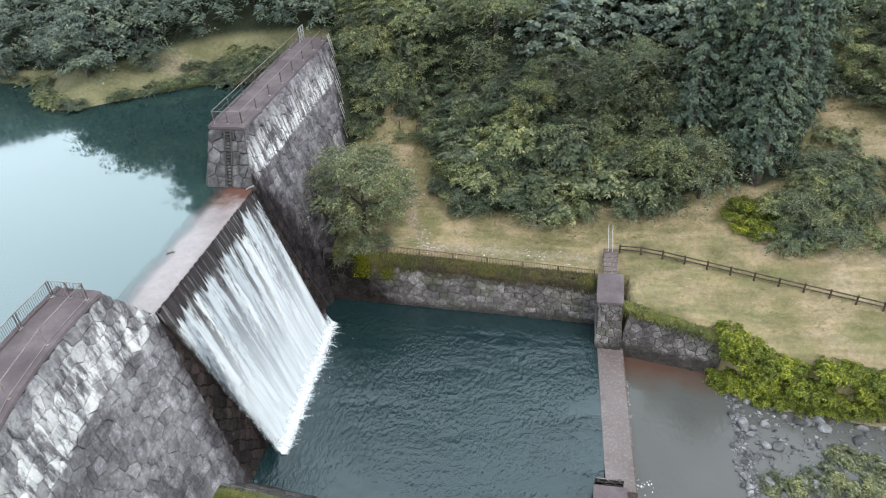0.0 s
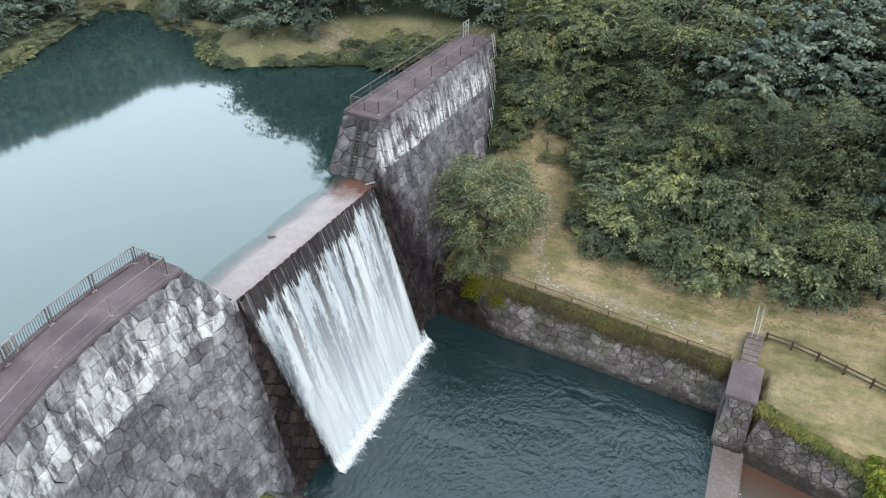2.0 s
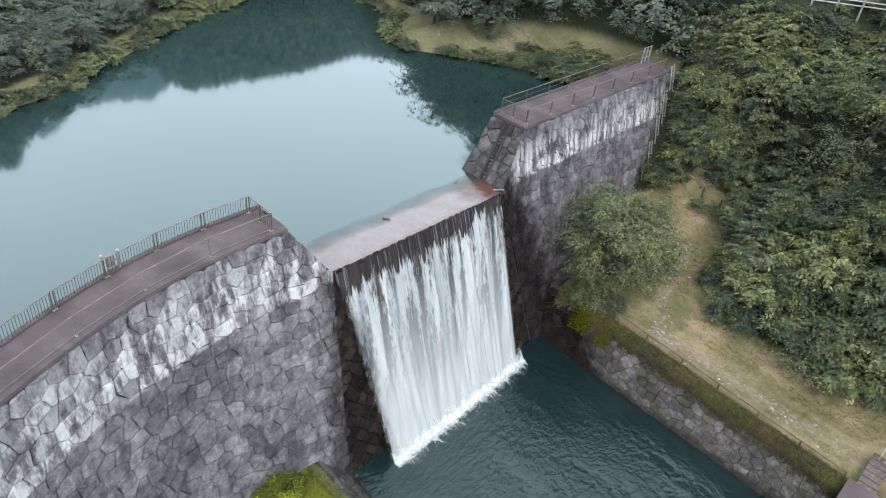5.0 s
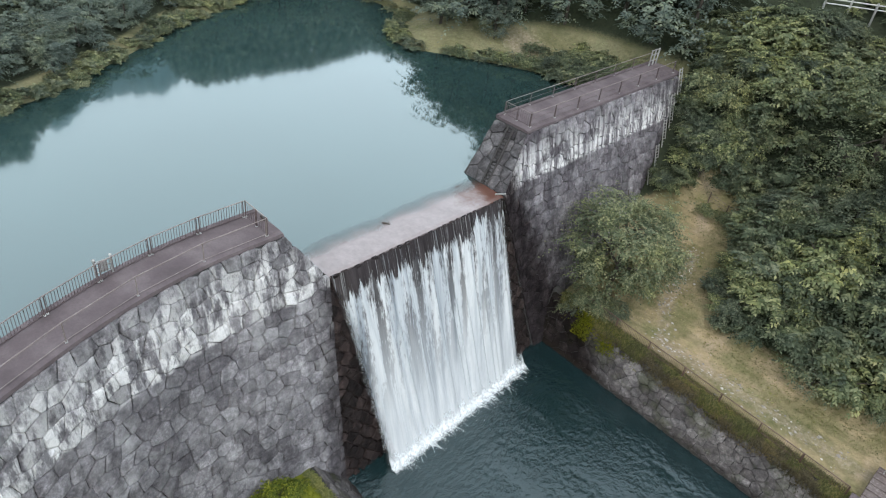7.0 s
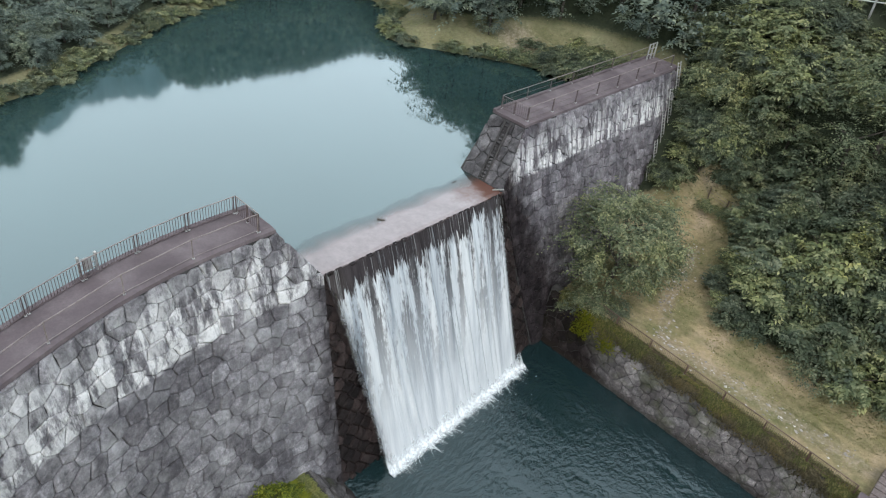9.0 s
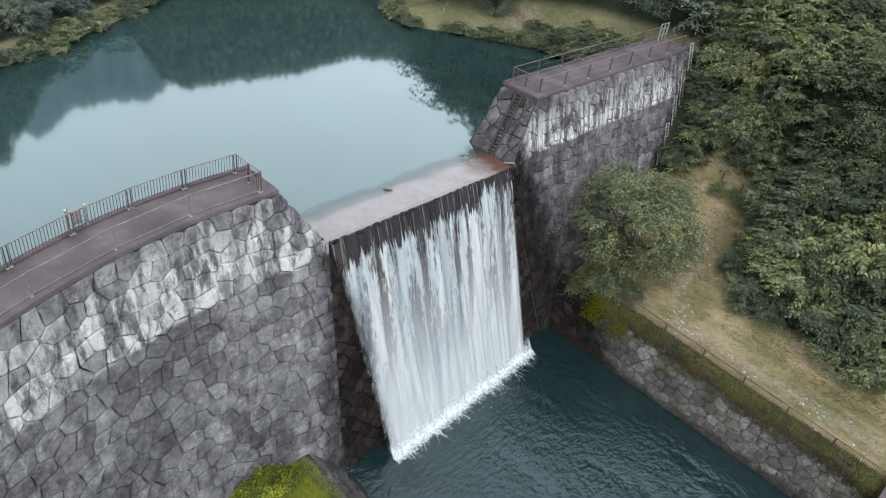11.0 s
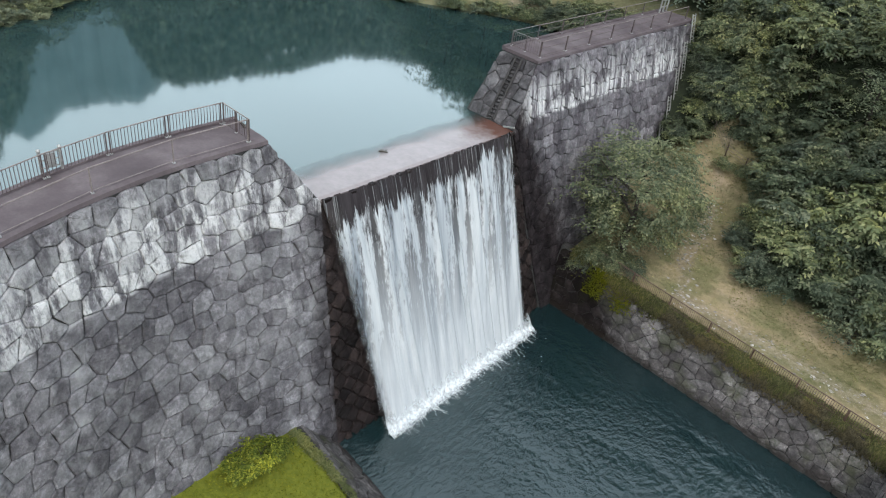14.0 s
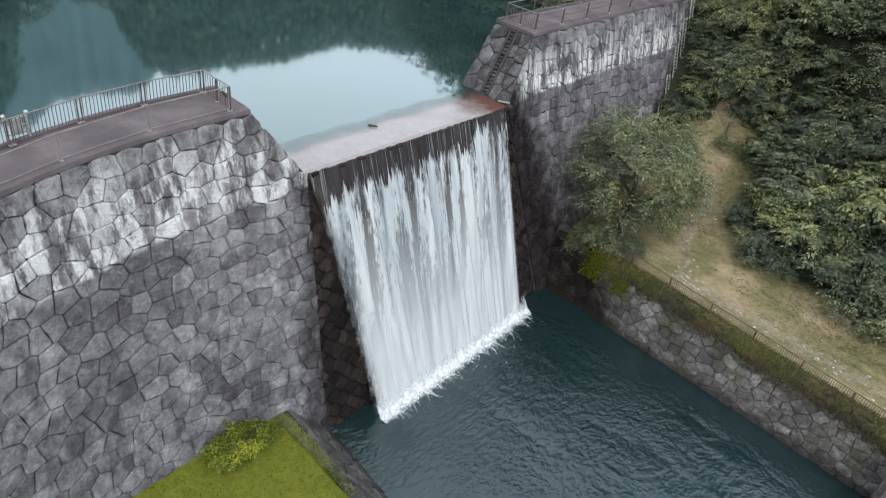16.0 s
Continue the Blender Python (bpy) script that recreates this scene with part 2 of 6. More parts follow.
SILL = wet_sill()
LOW_SILL = surf("low_sill_concrete", (0.12, 0.095, 0.09), (0.16, 0.13, 0.124), (0.2, 0.17, 0.163), 0.3, 4.0, 0.25, 0.2, 0.02)
STEEL = surf("brown_painted_steel", (0.07, 0.05, 0.05), (0.1, 0.075, 0.075), (0.15, 0.115, 0.11), 2.0, 20.0, 0.5, 0.2, 0.004)
GALV = surf("galvanised_steel", (0.3, 0.3, 0.29), (0.42, 0.42, 0.41), (0.55, 0.55, 0.53), 2.0, 20.0, 0.45, 0.2, 0.004, 0.4)
STEEL_PALE = surf("worn_rail_paint", (0.16, 0.13, 0.125), (0.22, 0.185, 0.175), (0.3, 0.26, 0.25), 2.0, 20.0, 0.5, 0.2, 0.004)
RUNG = surf("dark_iron_rung", (0.012, 0.01, 0.01), (0.02, 0.017, 0.016), (0.04, 0.033, 0.03), 3.0, 20.0, 0.6, 0.3, 0.005)
TIMBER = surf("weathered_timber", (0.04, 0.027, 0.02), (0.07, 0.048, 0.034), (0.12, 0.085, 0.06), 2.0, 14.0, 0.85, 0.4, 0.01)
BARK = surf("bark", (0.03, 0.025, 0.02), (0.06, 0.05, 0.04), (0.1, 0.085, 0.07), 2.0, 10.0, 0.9, 0.6, 0.03)
ROCK = surf("river_rock", (0.06, 0.06, 0.064), (0.13, 0.13, 0.134), (0.26, 0.26, 0.26), 1.2, 8.0, 0.75, 0.8, 0.06, vary=0.65)
RUBBLE = surf("path_rubble", (0.2, 0.18, 0.16), (0.32, 0.29, 0.26), (0.48, 0.45, 0.42), 1.2, 8.0, 0.85, 0.6, 0.03, vary=0.4)
LEAF = leafy("broad_leaf", (0.065, 0.085, 0.049), (0.14, 0.169, 0.096), (0.262, 0.28, 0.174), 0.45)
LEAF_PALE = leafy("pale_leaf", (0.066, 0.088, 0.057), (0.14, 0.166, 0.106), (0.252, 0.268, 0.178), 0.45)
LEAF_DARK = leafy("conifer_needle", (0.055, 0.083, 0.064), (0.108, 0.148, 0.112), (0.195, 0.238, 0.178), 0.25)
# distance haze is painted into the next two leaf colours as a blue tint
LEAF_FAR_HAZED = leafy("hazed_valley_foliage", (0.1, 0.134, 0.112), (0.185, 0.225, 0.18), (0.295, 0.335, 0.262), 0.2)
LEAF_DISTANT_HAZED = leafy("hazed_distant_foliage", (0.06, 0.095, 0.088), (0.115, 0.16, 0.145), (0.2, 0.25, 0.215), 0.2)
LEAF_STRAW = leafy("straw_green_leaf", (0.095, 0.115, 0.065), (0.185, 0.205, 0.12), (0.3, 0.312, 0.2), 0.25)
LEAF_LIME = leafy("yellow_green_leaf", (0.06, 0.085, 0.014), (0.15, 0.19, 0.03), (0.33, 0.34, 0.05), 0.25)
GRASS = leafy("grass_blade", (0.2, 0.19, 0.08), (0.28, 0.25, 0.125), (0.37, 0.32, 0.18), 0.1)
GRASS_DULL = leafy("dull_grass_blade", (0.06, 0.07, 0.025), (0.11, 0.115, 0.045), (0.2, 0.185, 0.085), 0.2)
GRASS_GREEN = leafy("green_grass_blade", (0.12, 0.14, 0.045), (0.18, 0.195, 0.07), (0.27, 0.265, 0.11), 0.2)
RESERVOIR = water("reservoir_water", (0.02, 0.043, 0.042), 0.045, 2.35, 0.8, 0.012, (0.86, 1.0, 1.0))
POOL = water("pool_water", (0.01, 0.025, 0.0275), 0.05, 1.86, 3.0, 1.0, (0.9, 0.99, 1.0), high=0.15)
SHALLOW = water("shallow_water", (0.095, 0.096, 0.09), 0.06, 1.45, 3.0, 0.2, mud=(0.09, 0.05, 0.035))


def film_of(base):
    """Lake water thinning out over the sill."""
    m = base.copy()
    m.name = "water_film"
    n, l = m.node_tree.nodes, m.node_tree.links
    geo, sep = n.new("ShaderNodeNewGeometry"), n.new("ShaderNodeSeparateXYZ")
    l.new(geo.outputs["Position"], sep.inputs[0])
    xx = mathn(n, l, "ADD", sep.outputs["X"], mathn(n, l, "MULTIPLY", mathn(n, l, "SUBTRACT", noise_node(n, l, 0.5, 4.0), 0.5), 1.6))
    tr, mx = n.new("ShaderNodeBsdfTransparent"), n.new("ShaderNodeMixShader")
    l.new(grey(n, l, xx, -3.9, -2.3, 1.0, 0.0), mx.inputs[0])
    l.new(tr.outputs[0], mx.inputs[1])
    l.new(n["Principled BSDF"].outputs[0], mx.inputs[2])
    l.new(mx.outputs[0], n["Material Output"].inputs[0])
    return m


FILM = film_of(RESERVOIR)


# ---- building helpers ----
def part(name, bm, material, parent=None, label=""):
    """Links a bmesh as one mesh object, under a thing or part."""
    me = bpy.data.meshes.new(name)
    bm.to_mesh(me)
    bm.free()
    me.materials.append(material)
    ob = new(name, me)
    ob.parent = parent
    if label:
        ob["label"] = label
    return ob


def raw(name, verts, faces, material, parent=None, label="", smooth=False):
    me = bpy.data.meshes.new(name)
    me.from_pydata([tuple(v) for v in verts], [], faces)
    me.materials.append(material)
    if smooth:
        me.polygons.foreach_set("use_smooth", [True] * len(me.polygons))
    me.update()
    ob = new(name, me)
    ob.parent = parent
    if label:
        ob["label"] = label
    return ob


def group_of(name, x, y, z, rz=0):
    e = new(name)
    e.matrix_basis = pose(x, y, z, 0, 0, rz)
    return e


def add_box(bm, x0, y0, z0, x1, y1, z1, bevel=0.0):
    r = bmesh.ops.create_cube(bm, size=1.0)
    vs = r["verts"]
    bmesh.ops.scale(bm, vec=(x1 - x0, y1 - y0, z1 - z0), verts=vs)
    bmesh.ops.translate(bm, vec=((x0 + x1) / 2, (y0 + y1) / 2, (z0 + z1) / 2), verts=vs)
    if bevel:
        es = list({e for v in vs for e in v.link_edges})
        bmesh.ops.bevel(bm, geom=es, offset=bevel, segments=1, affect="EDGES", profile=0.5)


def add_rod(bm, a, b, r, sides=6, r2=None):
    a, b = Vector(a), Vector(b)
    q = (b - a).to_track_quat("Z", "Y").to_matrix().to_4x4()
    m = Matrix.Translation((a + b) / 2) @ q
    bmesh.ops.create_cone(bm, cap_ends=True, segments=sides, radius1=r, radius2=r if r2 is None else r2, depth=(b - a).length, matrix=m)


def rod(name, a, b, r, material, parent, sides=6, r2=None, label=""):
    bm = bmesh.new()
    add_rod(bm, a, b, r, sides, r2)
    return part(name, bm, material, parent, label)


def prism(name, profile, axis, a, b, material, parent=None, label=""):
    """A solid from a closed outline (pairs) swept along y (outline in x, z) or x (outline in y, z)."""
    bm = bmesh.new()
    put = (lambda p, s: (p[0], s, p[1])) if axis == "y" else (lambda p, s: (s, p[0], p[1]))
    one, two = [bm.verts.new(put(p, a)) for p in profile], [bm.verts.new(put(p, b)) for p in profile]
    bm.faces.new(one), bm.faces.new(two[::-1])
    k = len(profile)
    for i in range(k):
        bm.faces.new((one[i], one[(i + 1) % k], two[(i + 1) % k], two[i]))
    bmesh.ops.recalc_face_normals(bm, faces=bm.faces)
    return part(name, bm, material, parent, label)


def cells(u0, u1, v0, v1, du, dv, rng, skew=0.34, lift=0.85, flat=1.0):
    """Irregular rubble cells that fill a rectangle: cells nearest to jittered, staggered seeds; flat > 1 squares them up into courses."""
    # the jitter runs more along the courses than across them
    nu, nv = max(1, round((u1 - u0) / du)), max(1, round((v1 - v0) / dv))
    su, sv = (u1 - u0) / nu, (v1 - v0) / nv
    seeds = {}
    for j in range(-2, nv + 2):
        for i in range(-2, nu + 2):
            seeds[i, j] = (u0 + (i + 0.5 + 0.5 * (j % 2) + rng.uniform(-skew, skew) * 1.2) * su, v0 + (j + 0.5 + rng.uniform(-skew, skew) * lift) * sv)
    out = []
    for (i, j), (cu, cv) in seeds.items():
        poly = [(u0, v0), (u1, v0), (u1, v1), (u0, v1)]
        near = [seeds[i + a, j + b] for a in (-2, -1, 0, 1, 2) for b in (-2, -1, 0, 1, 2) if (a or b) and (i + a, j + b) in seeds]
        for nu_, nv_ in near:
            mu, mv, dx, dy = (cu + nu_) / 2, (cv + nv_) / 2, nu_ - cu, (nv_ - cv) * flat ** 2
            cut, k = [], len(poly)
            for a in range(k):
                p, q = poly[a], poly[(a + 1) % k]
                dp, dq = (p[0] - mu) * dx + (p[1] - mv) * dy, (q[0] - mu) * dx + (q[1] - mv) * dy
                if dp <= 0:
                    cut.append(p)
                if dp * dq < 0:
                    s = dp / (dp - dq)
                    cut.append((p[0] + s * (q[0] - p[0]), p[1] + s * (q[1] - p[1])))
            poly = cut
            if len(poly) < 3:
                break
        if len(poly) >= 3:
            clean = [p for a, p in enumerate(poly) if math.dist(p, poly[a - 1]) > 0.06]
            if len(clean) >= 3:
                area = abs(sum(p[0] * q[1] - q[0] * p[1] for p, q in zip(clean, clean[1:] + clean[:1]))) / 2
                if area > 0.05 * du * dv:
                    out.append(clean)
    return out


def stone_shape(poly, place, joint, proud, rng):
    """Vertices and faces of one stone: a rough pillow standing proud of its joints."""
    c = 0.085
    poly = [(p[0] + (o[0] - p[0]) * c, p[1] + (o[1] - p[1]) * c) for i, p in enumerate(poly) for o in (poly[i - 1], poly[(i + 1) % len(poly)])]
    rough_edge = []
    for p, q in zip(poly, poly[1:] + poly[:1]):
        rough_edge.append(p)
        d = math.dist(p, q)
        if d > 0.35:
            s, w = rng.uniform(0.35, 0.65), rng.uniform(-0.02, 0.05) * d
            rough_edge.append((p[0] + (q[0] - p[0]) * s - (q[1] - p[1]) / d * w, p[1] + (q[1] - p[1]) * s + (q[0] - p[0]) / d * w))
    poly = rough_edge
    k = len(poly)
    cu, cv = sum(p[0] for p in poly) / k, sum(p[1] for p in poly) / k
    size = min(math.dist((cu, cv), p) for p in poly)

    def ring(inset, depth, wob):
        r = []
        for p in poly:
            d = max(0.05, math.dist(p, (cu, cv)))
            s = max(0.2, 1 - inset / d)
            r.append(place(cu + (p[0] - cu) * s, cv + (p[1] - cv) * s, depth + rng.uniform(-wob, wob)))
        return r

    tilt = rng.uniform(0.6, 1.35) * proud
    verts = ring(joint, -0.1, 0) + ring(joint * 1.1, tilt * 0.45, 0.015) + ring(joint + 0.16 * size, tilt * 0.95, 0.03) + [place(cu + rng.uniform(-0.15, 0.15) * size, cv, tilt + rng.uniform(-0.01, 0.05))]
    faces = []
    for a in range(k):
        b = (a + 1) % k
        for base in (0, k):
            faces.append((base + a, base + b, base + k + b, base + k + a))
        faces.append((2 * k + a, 2 * k + b, 3 * k))
    return verts, faces


def lay_stones(name, polys, place, joint, proud, material, parent, rng, most=300, keep=None):
    """Stones as pieces of their own; those past the count go into one joined part."""
    if keep:
        polys = sorted(polys, key=keep)
    rest_v, rest_f = [], []
    for n, poly in enumerate(polys):
        vs, fs = stone_shape(poly, place, joint, proud, rng)
        if n < most:
            o = np.mean([list(v) for v in vs], axis=0)
            ob = raw(name, [np.array(v) - o for v in vs], fs, material, parent)
            ob.location = o
        else:
            k = len(rest_v)
            rest_v += vs
            rest_f += [tuple(k + i for i in f) for f in fs]
    if rest_v:
        tagged(raw(name + "s", rest_v, rest_f, material, parent), kind="stuff")


# ---- lie of the land ----
Z_LAKE, Z_SILL, Z_TOP = 16.86, 16.76, 21.0
SHORE = [(-3.0, 27.6), (-9, 27.2), (-14.5, 25.4), (-19, 23), (-23.5, 20.2), (-28.5, 16.5), (-31.5, 16.4), (-34.5, 19.5), (-37.5, 24.5), (-45, 24), (-52, 30), (-58, 26), (-50, 8), (-46.5, -2), (-41.5, -9), (-37.5, -16), (-34.5, -22), (-33, -34), (-36, -60), (-34, -110), (-3, -110)]


def shore_gap(x, y):
    """Metres from the lake's edge: positive on land."""
    px, py = np.array(SHORE).T
    qx, qy = np.roll(px, -1), np.roll(py, -1)
    best = np.full(np.shape(x), 1e9)
    inside = np.zeros(np.shape(x), bool)
    for a, b, c, d in zip(px, py, qx, qy):
        ex, ey = c - a, d - b
        s = np.clip(((x - a) * ex + (y - b) * ey) / (ex * ex + ey * ey), 0, 1)
        best = np.minimum(best, np.hypot(x - a - s * ex, y - b - s * ey))
        if b != d:
            inside ^= ((b > y) != (d > y)) & (x < (c - a) * (y - b) / (d - b) + a)
    return np.where(inside, -best, best)


def ease(x, a, b):
    s = np.clip((x - a) / (b - a), 0, 1)
    return s * s * (3 - 2 * s)


def fence_line(x):
    return 11.4 - 0.33 * (x - 34.0)


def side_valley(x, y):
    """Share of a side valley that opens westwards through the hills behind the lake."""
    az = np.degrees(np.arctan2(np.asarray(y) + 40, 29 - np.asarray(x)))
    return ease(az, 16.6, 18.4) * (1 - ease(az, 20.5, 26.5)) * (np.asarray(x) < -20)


def land(x, y):
    """Height of the ground."""
    x, y = np.asarray(x, float), np.asarray(y, float)
    wave = 0.5 * np.sin(x * 0.13 + 1.2) * np.cos(y * 0.11) + 0.25 * np.sin(x * 0.37 + y * 0.29) + 1.6 * np.sin(x * 0.031 + y * 0.023)
    # lake side
    g = shore_gap(x, y)
    far = np.maximum(0, g)
    turn = np.degrees(np.arctan2(y + 5, -(x + 26)))
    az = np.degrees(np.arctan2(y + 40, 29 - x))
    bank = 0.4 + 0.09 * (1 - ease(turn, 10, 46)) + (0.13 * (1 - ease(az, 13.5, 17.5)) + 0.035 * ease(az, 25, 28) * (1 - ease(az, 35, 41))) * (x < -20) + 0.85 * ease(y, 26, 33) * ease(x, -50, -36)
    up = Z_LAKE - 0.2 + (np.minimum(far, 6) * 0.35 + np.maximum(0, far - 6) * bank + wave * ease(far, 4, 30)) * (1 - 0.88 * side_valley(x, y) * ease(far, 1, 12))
    lake = np.where(g > 0, up, Z_LAKE - 0.2 + np.maximum(-6, g * 0.6))
    # right bank below the dam
    slope = 0.24 + 0.3 * ease(x, 9, 17)
    bench = 5.25 - 0.028 * np.clip(x - 3.3, 0, 30) + 0.14 * np.clip(y - 8.3, 0, 4) + slope * np.maximum(0, y - 12.0) + 1.1 * np.clip(y - 23.0, 0, 7) * (1 - ease(x, 5, 14))
    d = y - fence_line(x)
    down = 5.6 + np.where(d > 0, 0.3 * np.minimum(d, 5) + 0.5 * np.maximum(0, d - 5), (0.2 + 0.16 * ease(x, 37.7, 46.7)) * d)
    right = bench + (down - bench) * ease(x, 31.5, 36.5) + wave * ease(y, 14, 40) * 0.8
    right = np.minimum(right, 75 + 2 * wave)
    # river bed, stilling pool, left platform
    edge = 3.1 - 0.24 * np.clip(x - 33.55, 0, 9) - 0.14 * np.clip(x - 42.55, 0, 50)
    bed = -1.1 + 0.25 * np.sin(x * 0.9) * np.sin(y * 0.8)
    right = np.where(x > 33.75, bed + (right - bed) * ease(y, edge + 0.5 - 4.5 * ease(x, 42.2, 45.7), edge + 1.5 - 0.7 * ease(x, 42.2, 45.7)), right)
    basin = np.where(x > 33.75, bed, -3.0)
    low = np.where(x > 33.75, right, basin + (right - basin) * ease(y + 0.04 * np.clip(x - 3.3, 0, 30), 8.1, 9.2))
    plat = 3.32 + 0.15 * np.maximum(0, -21 - y) + 0.35 * np.maximum(0, -36 - y)
    low = np.where(y < -15, basin + (plat - basin) * ease(-y - 0.105 * np.clip(x - 3, 0, 30), 19.2 - 2.0 * ease(x, 33.5, 34.5), 20.3), low)
    low = np.where((x > 3.0) | (y > 20) | (y < -20), low, np.minimum(low, -2.0 + 0 * low))
    side = ease(y, 29.8, 31.2)
    s = ease(x, -3.6, -1.6)
    ridge = lake + (low - lake) * s
    over = lake + (np.maximum(low, 0) - lake) * ease(x, -6.0, 26.0)
    h = ridge + (over - ridge) * side
    left = ease(-y, 44, 50)
    return h + (lake + (low - lake) * ease(x, -6.0, 22.0) - h) * left


def land_at(x, y):
    return float(land(np.array([x]), np.array([y]))[0])


def axis_steps(lo, a, b, hi, step, grow=1.16):
    xs = list(np.arange(a, b + 1e-6, step))
    s, v = step, a
    while v > lo:
        s *= grow
        v -= s
        xs.insert(0, v)
    s, v = step, xs[-1]
    while v < hi:
        s *= grow
        v += s
        xs.append(v)
    return np.array(xs)


# drawn lower from x 43 to 53: the dark floor colour paints that slope's shade
EDGE = [(-40, 60), (0.5, 21), (4.5, 23.5), (7, 26), (10.9, 25.6), (13.6, 22.5), (14.7, 18), (15.8, 14.9), (20, 13.0), (26, 13.4), (32, 14.8), (38, 15.0), (42, 16.0), (44, 16.5), (47, 15.5), (50, 16.5), (52, 21), (54, 25), (58, 24.5), (62, 22), (80, 14), (200, 10)]


def wood_edge(x):
    ex, ey = np.array(EDGE).T
    return np.interp(x, ex, ey)


def cover(x, y):
    """Shares of woodland floor, moss and bare earth; the floor also paints shade on the cedar slope."""
    x, y = np.asarray(x, float), np.asarray(y, float)
    g = shore_gap(x, y)
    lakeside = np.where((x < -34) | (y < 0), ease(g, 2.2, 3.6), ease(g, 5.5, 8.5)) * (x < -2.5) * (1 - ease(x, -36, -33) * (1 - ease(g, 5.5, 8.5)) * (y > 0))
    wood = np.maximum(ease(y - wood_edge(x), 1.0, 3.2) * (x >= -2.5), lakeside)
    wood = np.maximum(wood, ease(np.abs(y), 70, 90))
    mossy = ((y < -20.0) & (y > -40) & (x > 2.0) & (x < 40)).astype(float)
    px = np.interp(y, [8.5, 11, 14, 18, 23, 28], [14.5, 13.0, 11.2, 10.5, 9.0, 6.5])
    dirt = (1 - ease(np.abs(x - px), 0.2, 1.9)) * (y > 9.2) * (y < 22) * 0.42
    dirt = np.maximum(dirt, (1 - ease(np.abs(y - 10.5), 0.2, 1.7)) * (x > 12) * (x < 33) * 0.46)
    bare = (1 - ease(np.hypot((x + 20.0) / 1.6, y - 27.5), 1.0, 4.0)) * 0.5
    return wood, mossy, np.maximum(dirt, bare)


def ground_sheet():
    gx, gy = axis_steps(-1500, -50, 62, 1500, 0.62), axis_steps(-1500, -30, 50, 1500, 0.62)
    X, Y = np.meshgrid(gx, gy, indexing="ij")
    Z = land(X, Y)
    r = np.hypot(X, Y)
    Z = np.where(r > 260, np.minimum(Z, 95 + 25 * np.sin(X * 0.012) * np.cos(Y * 0.01)), Z)
    n, k = len(gx), len(gy)
    idx = np.arange(n * k).reshape(n, k)
    f = np.stack([idx[:-1, :-1], idx[1:, :-1], idx[1:, 1:], idx[:-1, 1:]], -1).reshape(-1, 4)
    m, nn, l, b = nodes_of("grass_and_soil", 0.95)
    broad, fine = noise_node(nn, l, 0.22, 7.0, rough=0.65), noise_node(nn, l, 2.6, 7.0, rough=0.75)
    att = nn.new("ShaderNodeAttribute")
    att.attribute_name = "cover"
    rgb = nn.new("ShaderNodeSeparateColor")
    l.new(att.outputs["Color"], rgb.inputs[0])
    c = ramp(nn, l, broad, [(0.3, (0.105, 0.102, 0.042)), (0.44, (0.192, 0.165, 0.087)), (0.56, (0.282, 0.225, 0.138)), (0.72, (0.375, 0.297, 0.218))])
    c = mixc(nn, l, 0.7, c, ramp(nn, l, fine, [(0.3, (0.66, 0.68, 0.6)), (0.7, (1.34, 1.3, 1.27))]), "MULTIPLY")
    # fresher patches among the straw
    c = mixc(nn, l, grey(nn, l, noise_node(nn, l, 0.34, 6.0, rough=0.65), 0.49, 0.62, 0.0, 0.45), c, ramp(nn, l, fine, [(0.3, (0.1, 0.115, 0.04)), (0.7, (0.19, 0.198, 0.08))]))
    # low terraces across the slope
    steps = noise_node(nn, l, 1.0, 5.0, (0.2, 0.9, 0.9))
    c = mixc(nn, l, 0.5, c, ramp(nn, l, steps, [(0.36, (0.55, 0.6, 0.46)), (0.5, (1, 1, 1)), (0.62, (1.4, 1.34, 1.32))]), "MULTIPLY")
    # fresher grass on the lake side
    lush = ramp(nn, l, fine, [(0.3, (0.095, 0.105, 0.05)), (0.7, (0.225, 0.228, 0.125))])
    c = mixc(nn, l, grey(nn, l, mathn(nn, l, "ADD", mathn(nn, l, "SUBTRACT", 1.0, att.outputs["Alpha"]), mathn(nn, l, "SUBTRACT", broad, 0.5)), 0.6, 1.2, 0.0, 0.9), c, lush)
    edgy = mathn(nn, l, "MULTIPLY", mathn(nn, l, "SUBTRACT", fine, 0.5), 0.9)
    # red: dark woodland floor, doubling as painted shade on the slope below the cedars
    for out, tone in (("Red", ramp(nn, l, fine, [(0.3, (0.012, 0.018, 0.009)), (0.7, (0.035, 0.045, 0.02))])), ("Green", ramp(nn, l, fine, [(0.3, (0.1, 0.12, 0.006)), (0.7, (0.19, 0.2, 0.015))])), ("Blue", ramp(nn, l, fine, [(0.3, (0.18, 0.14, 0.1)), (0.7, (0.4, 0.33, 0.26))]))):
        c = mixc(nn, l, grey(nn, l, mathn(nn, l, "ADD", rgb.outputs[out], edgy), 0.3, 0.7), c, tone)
    l.new(c, b.inputs["Base Color"])
    bump_on(nn, l, b, fine, 0.9, 0.12)
    ob = raw("ground", np.stack([X, Y, Z], -1).reshape(-1, 3), f.tolist(), m, smooth=True)
    col = ob.data.color_attributes.new("cover", "FLOAT_COLOR", "POINT")
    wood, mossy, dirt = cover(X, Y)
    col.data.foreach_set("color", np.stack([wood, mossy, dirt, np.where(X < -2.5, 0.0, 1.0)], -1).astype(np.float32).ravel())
    return tagged(ob, "rough grass, soil and dry straw on valley slopes", "ground", kind="structure")


ground_sheet()


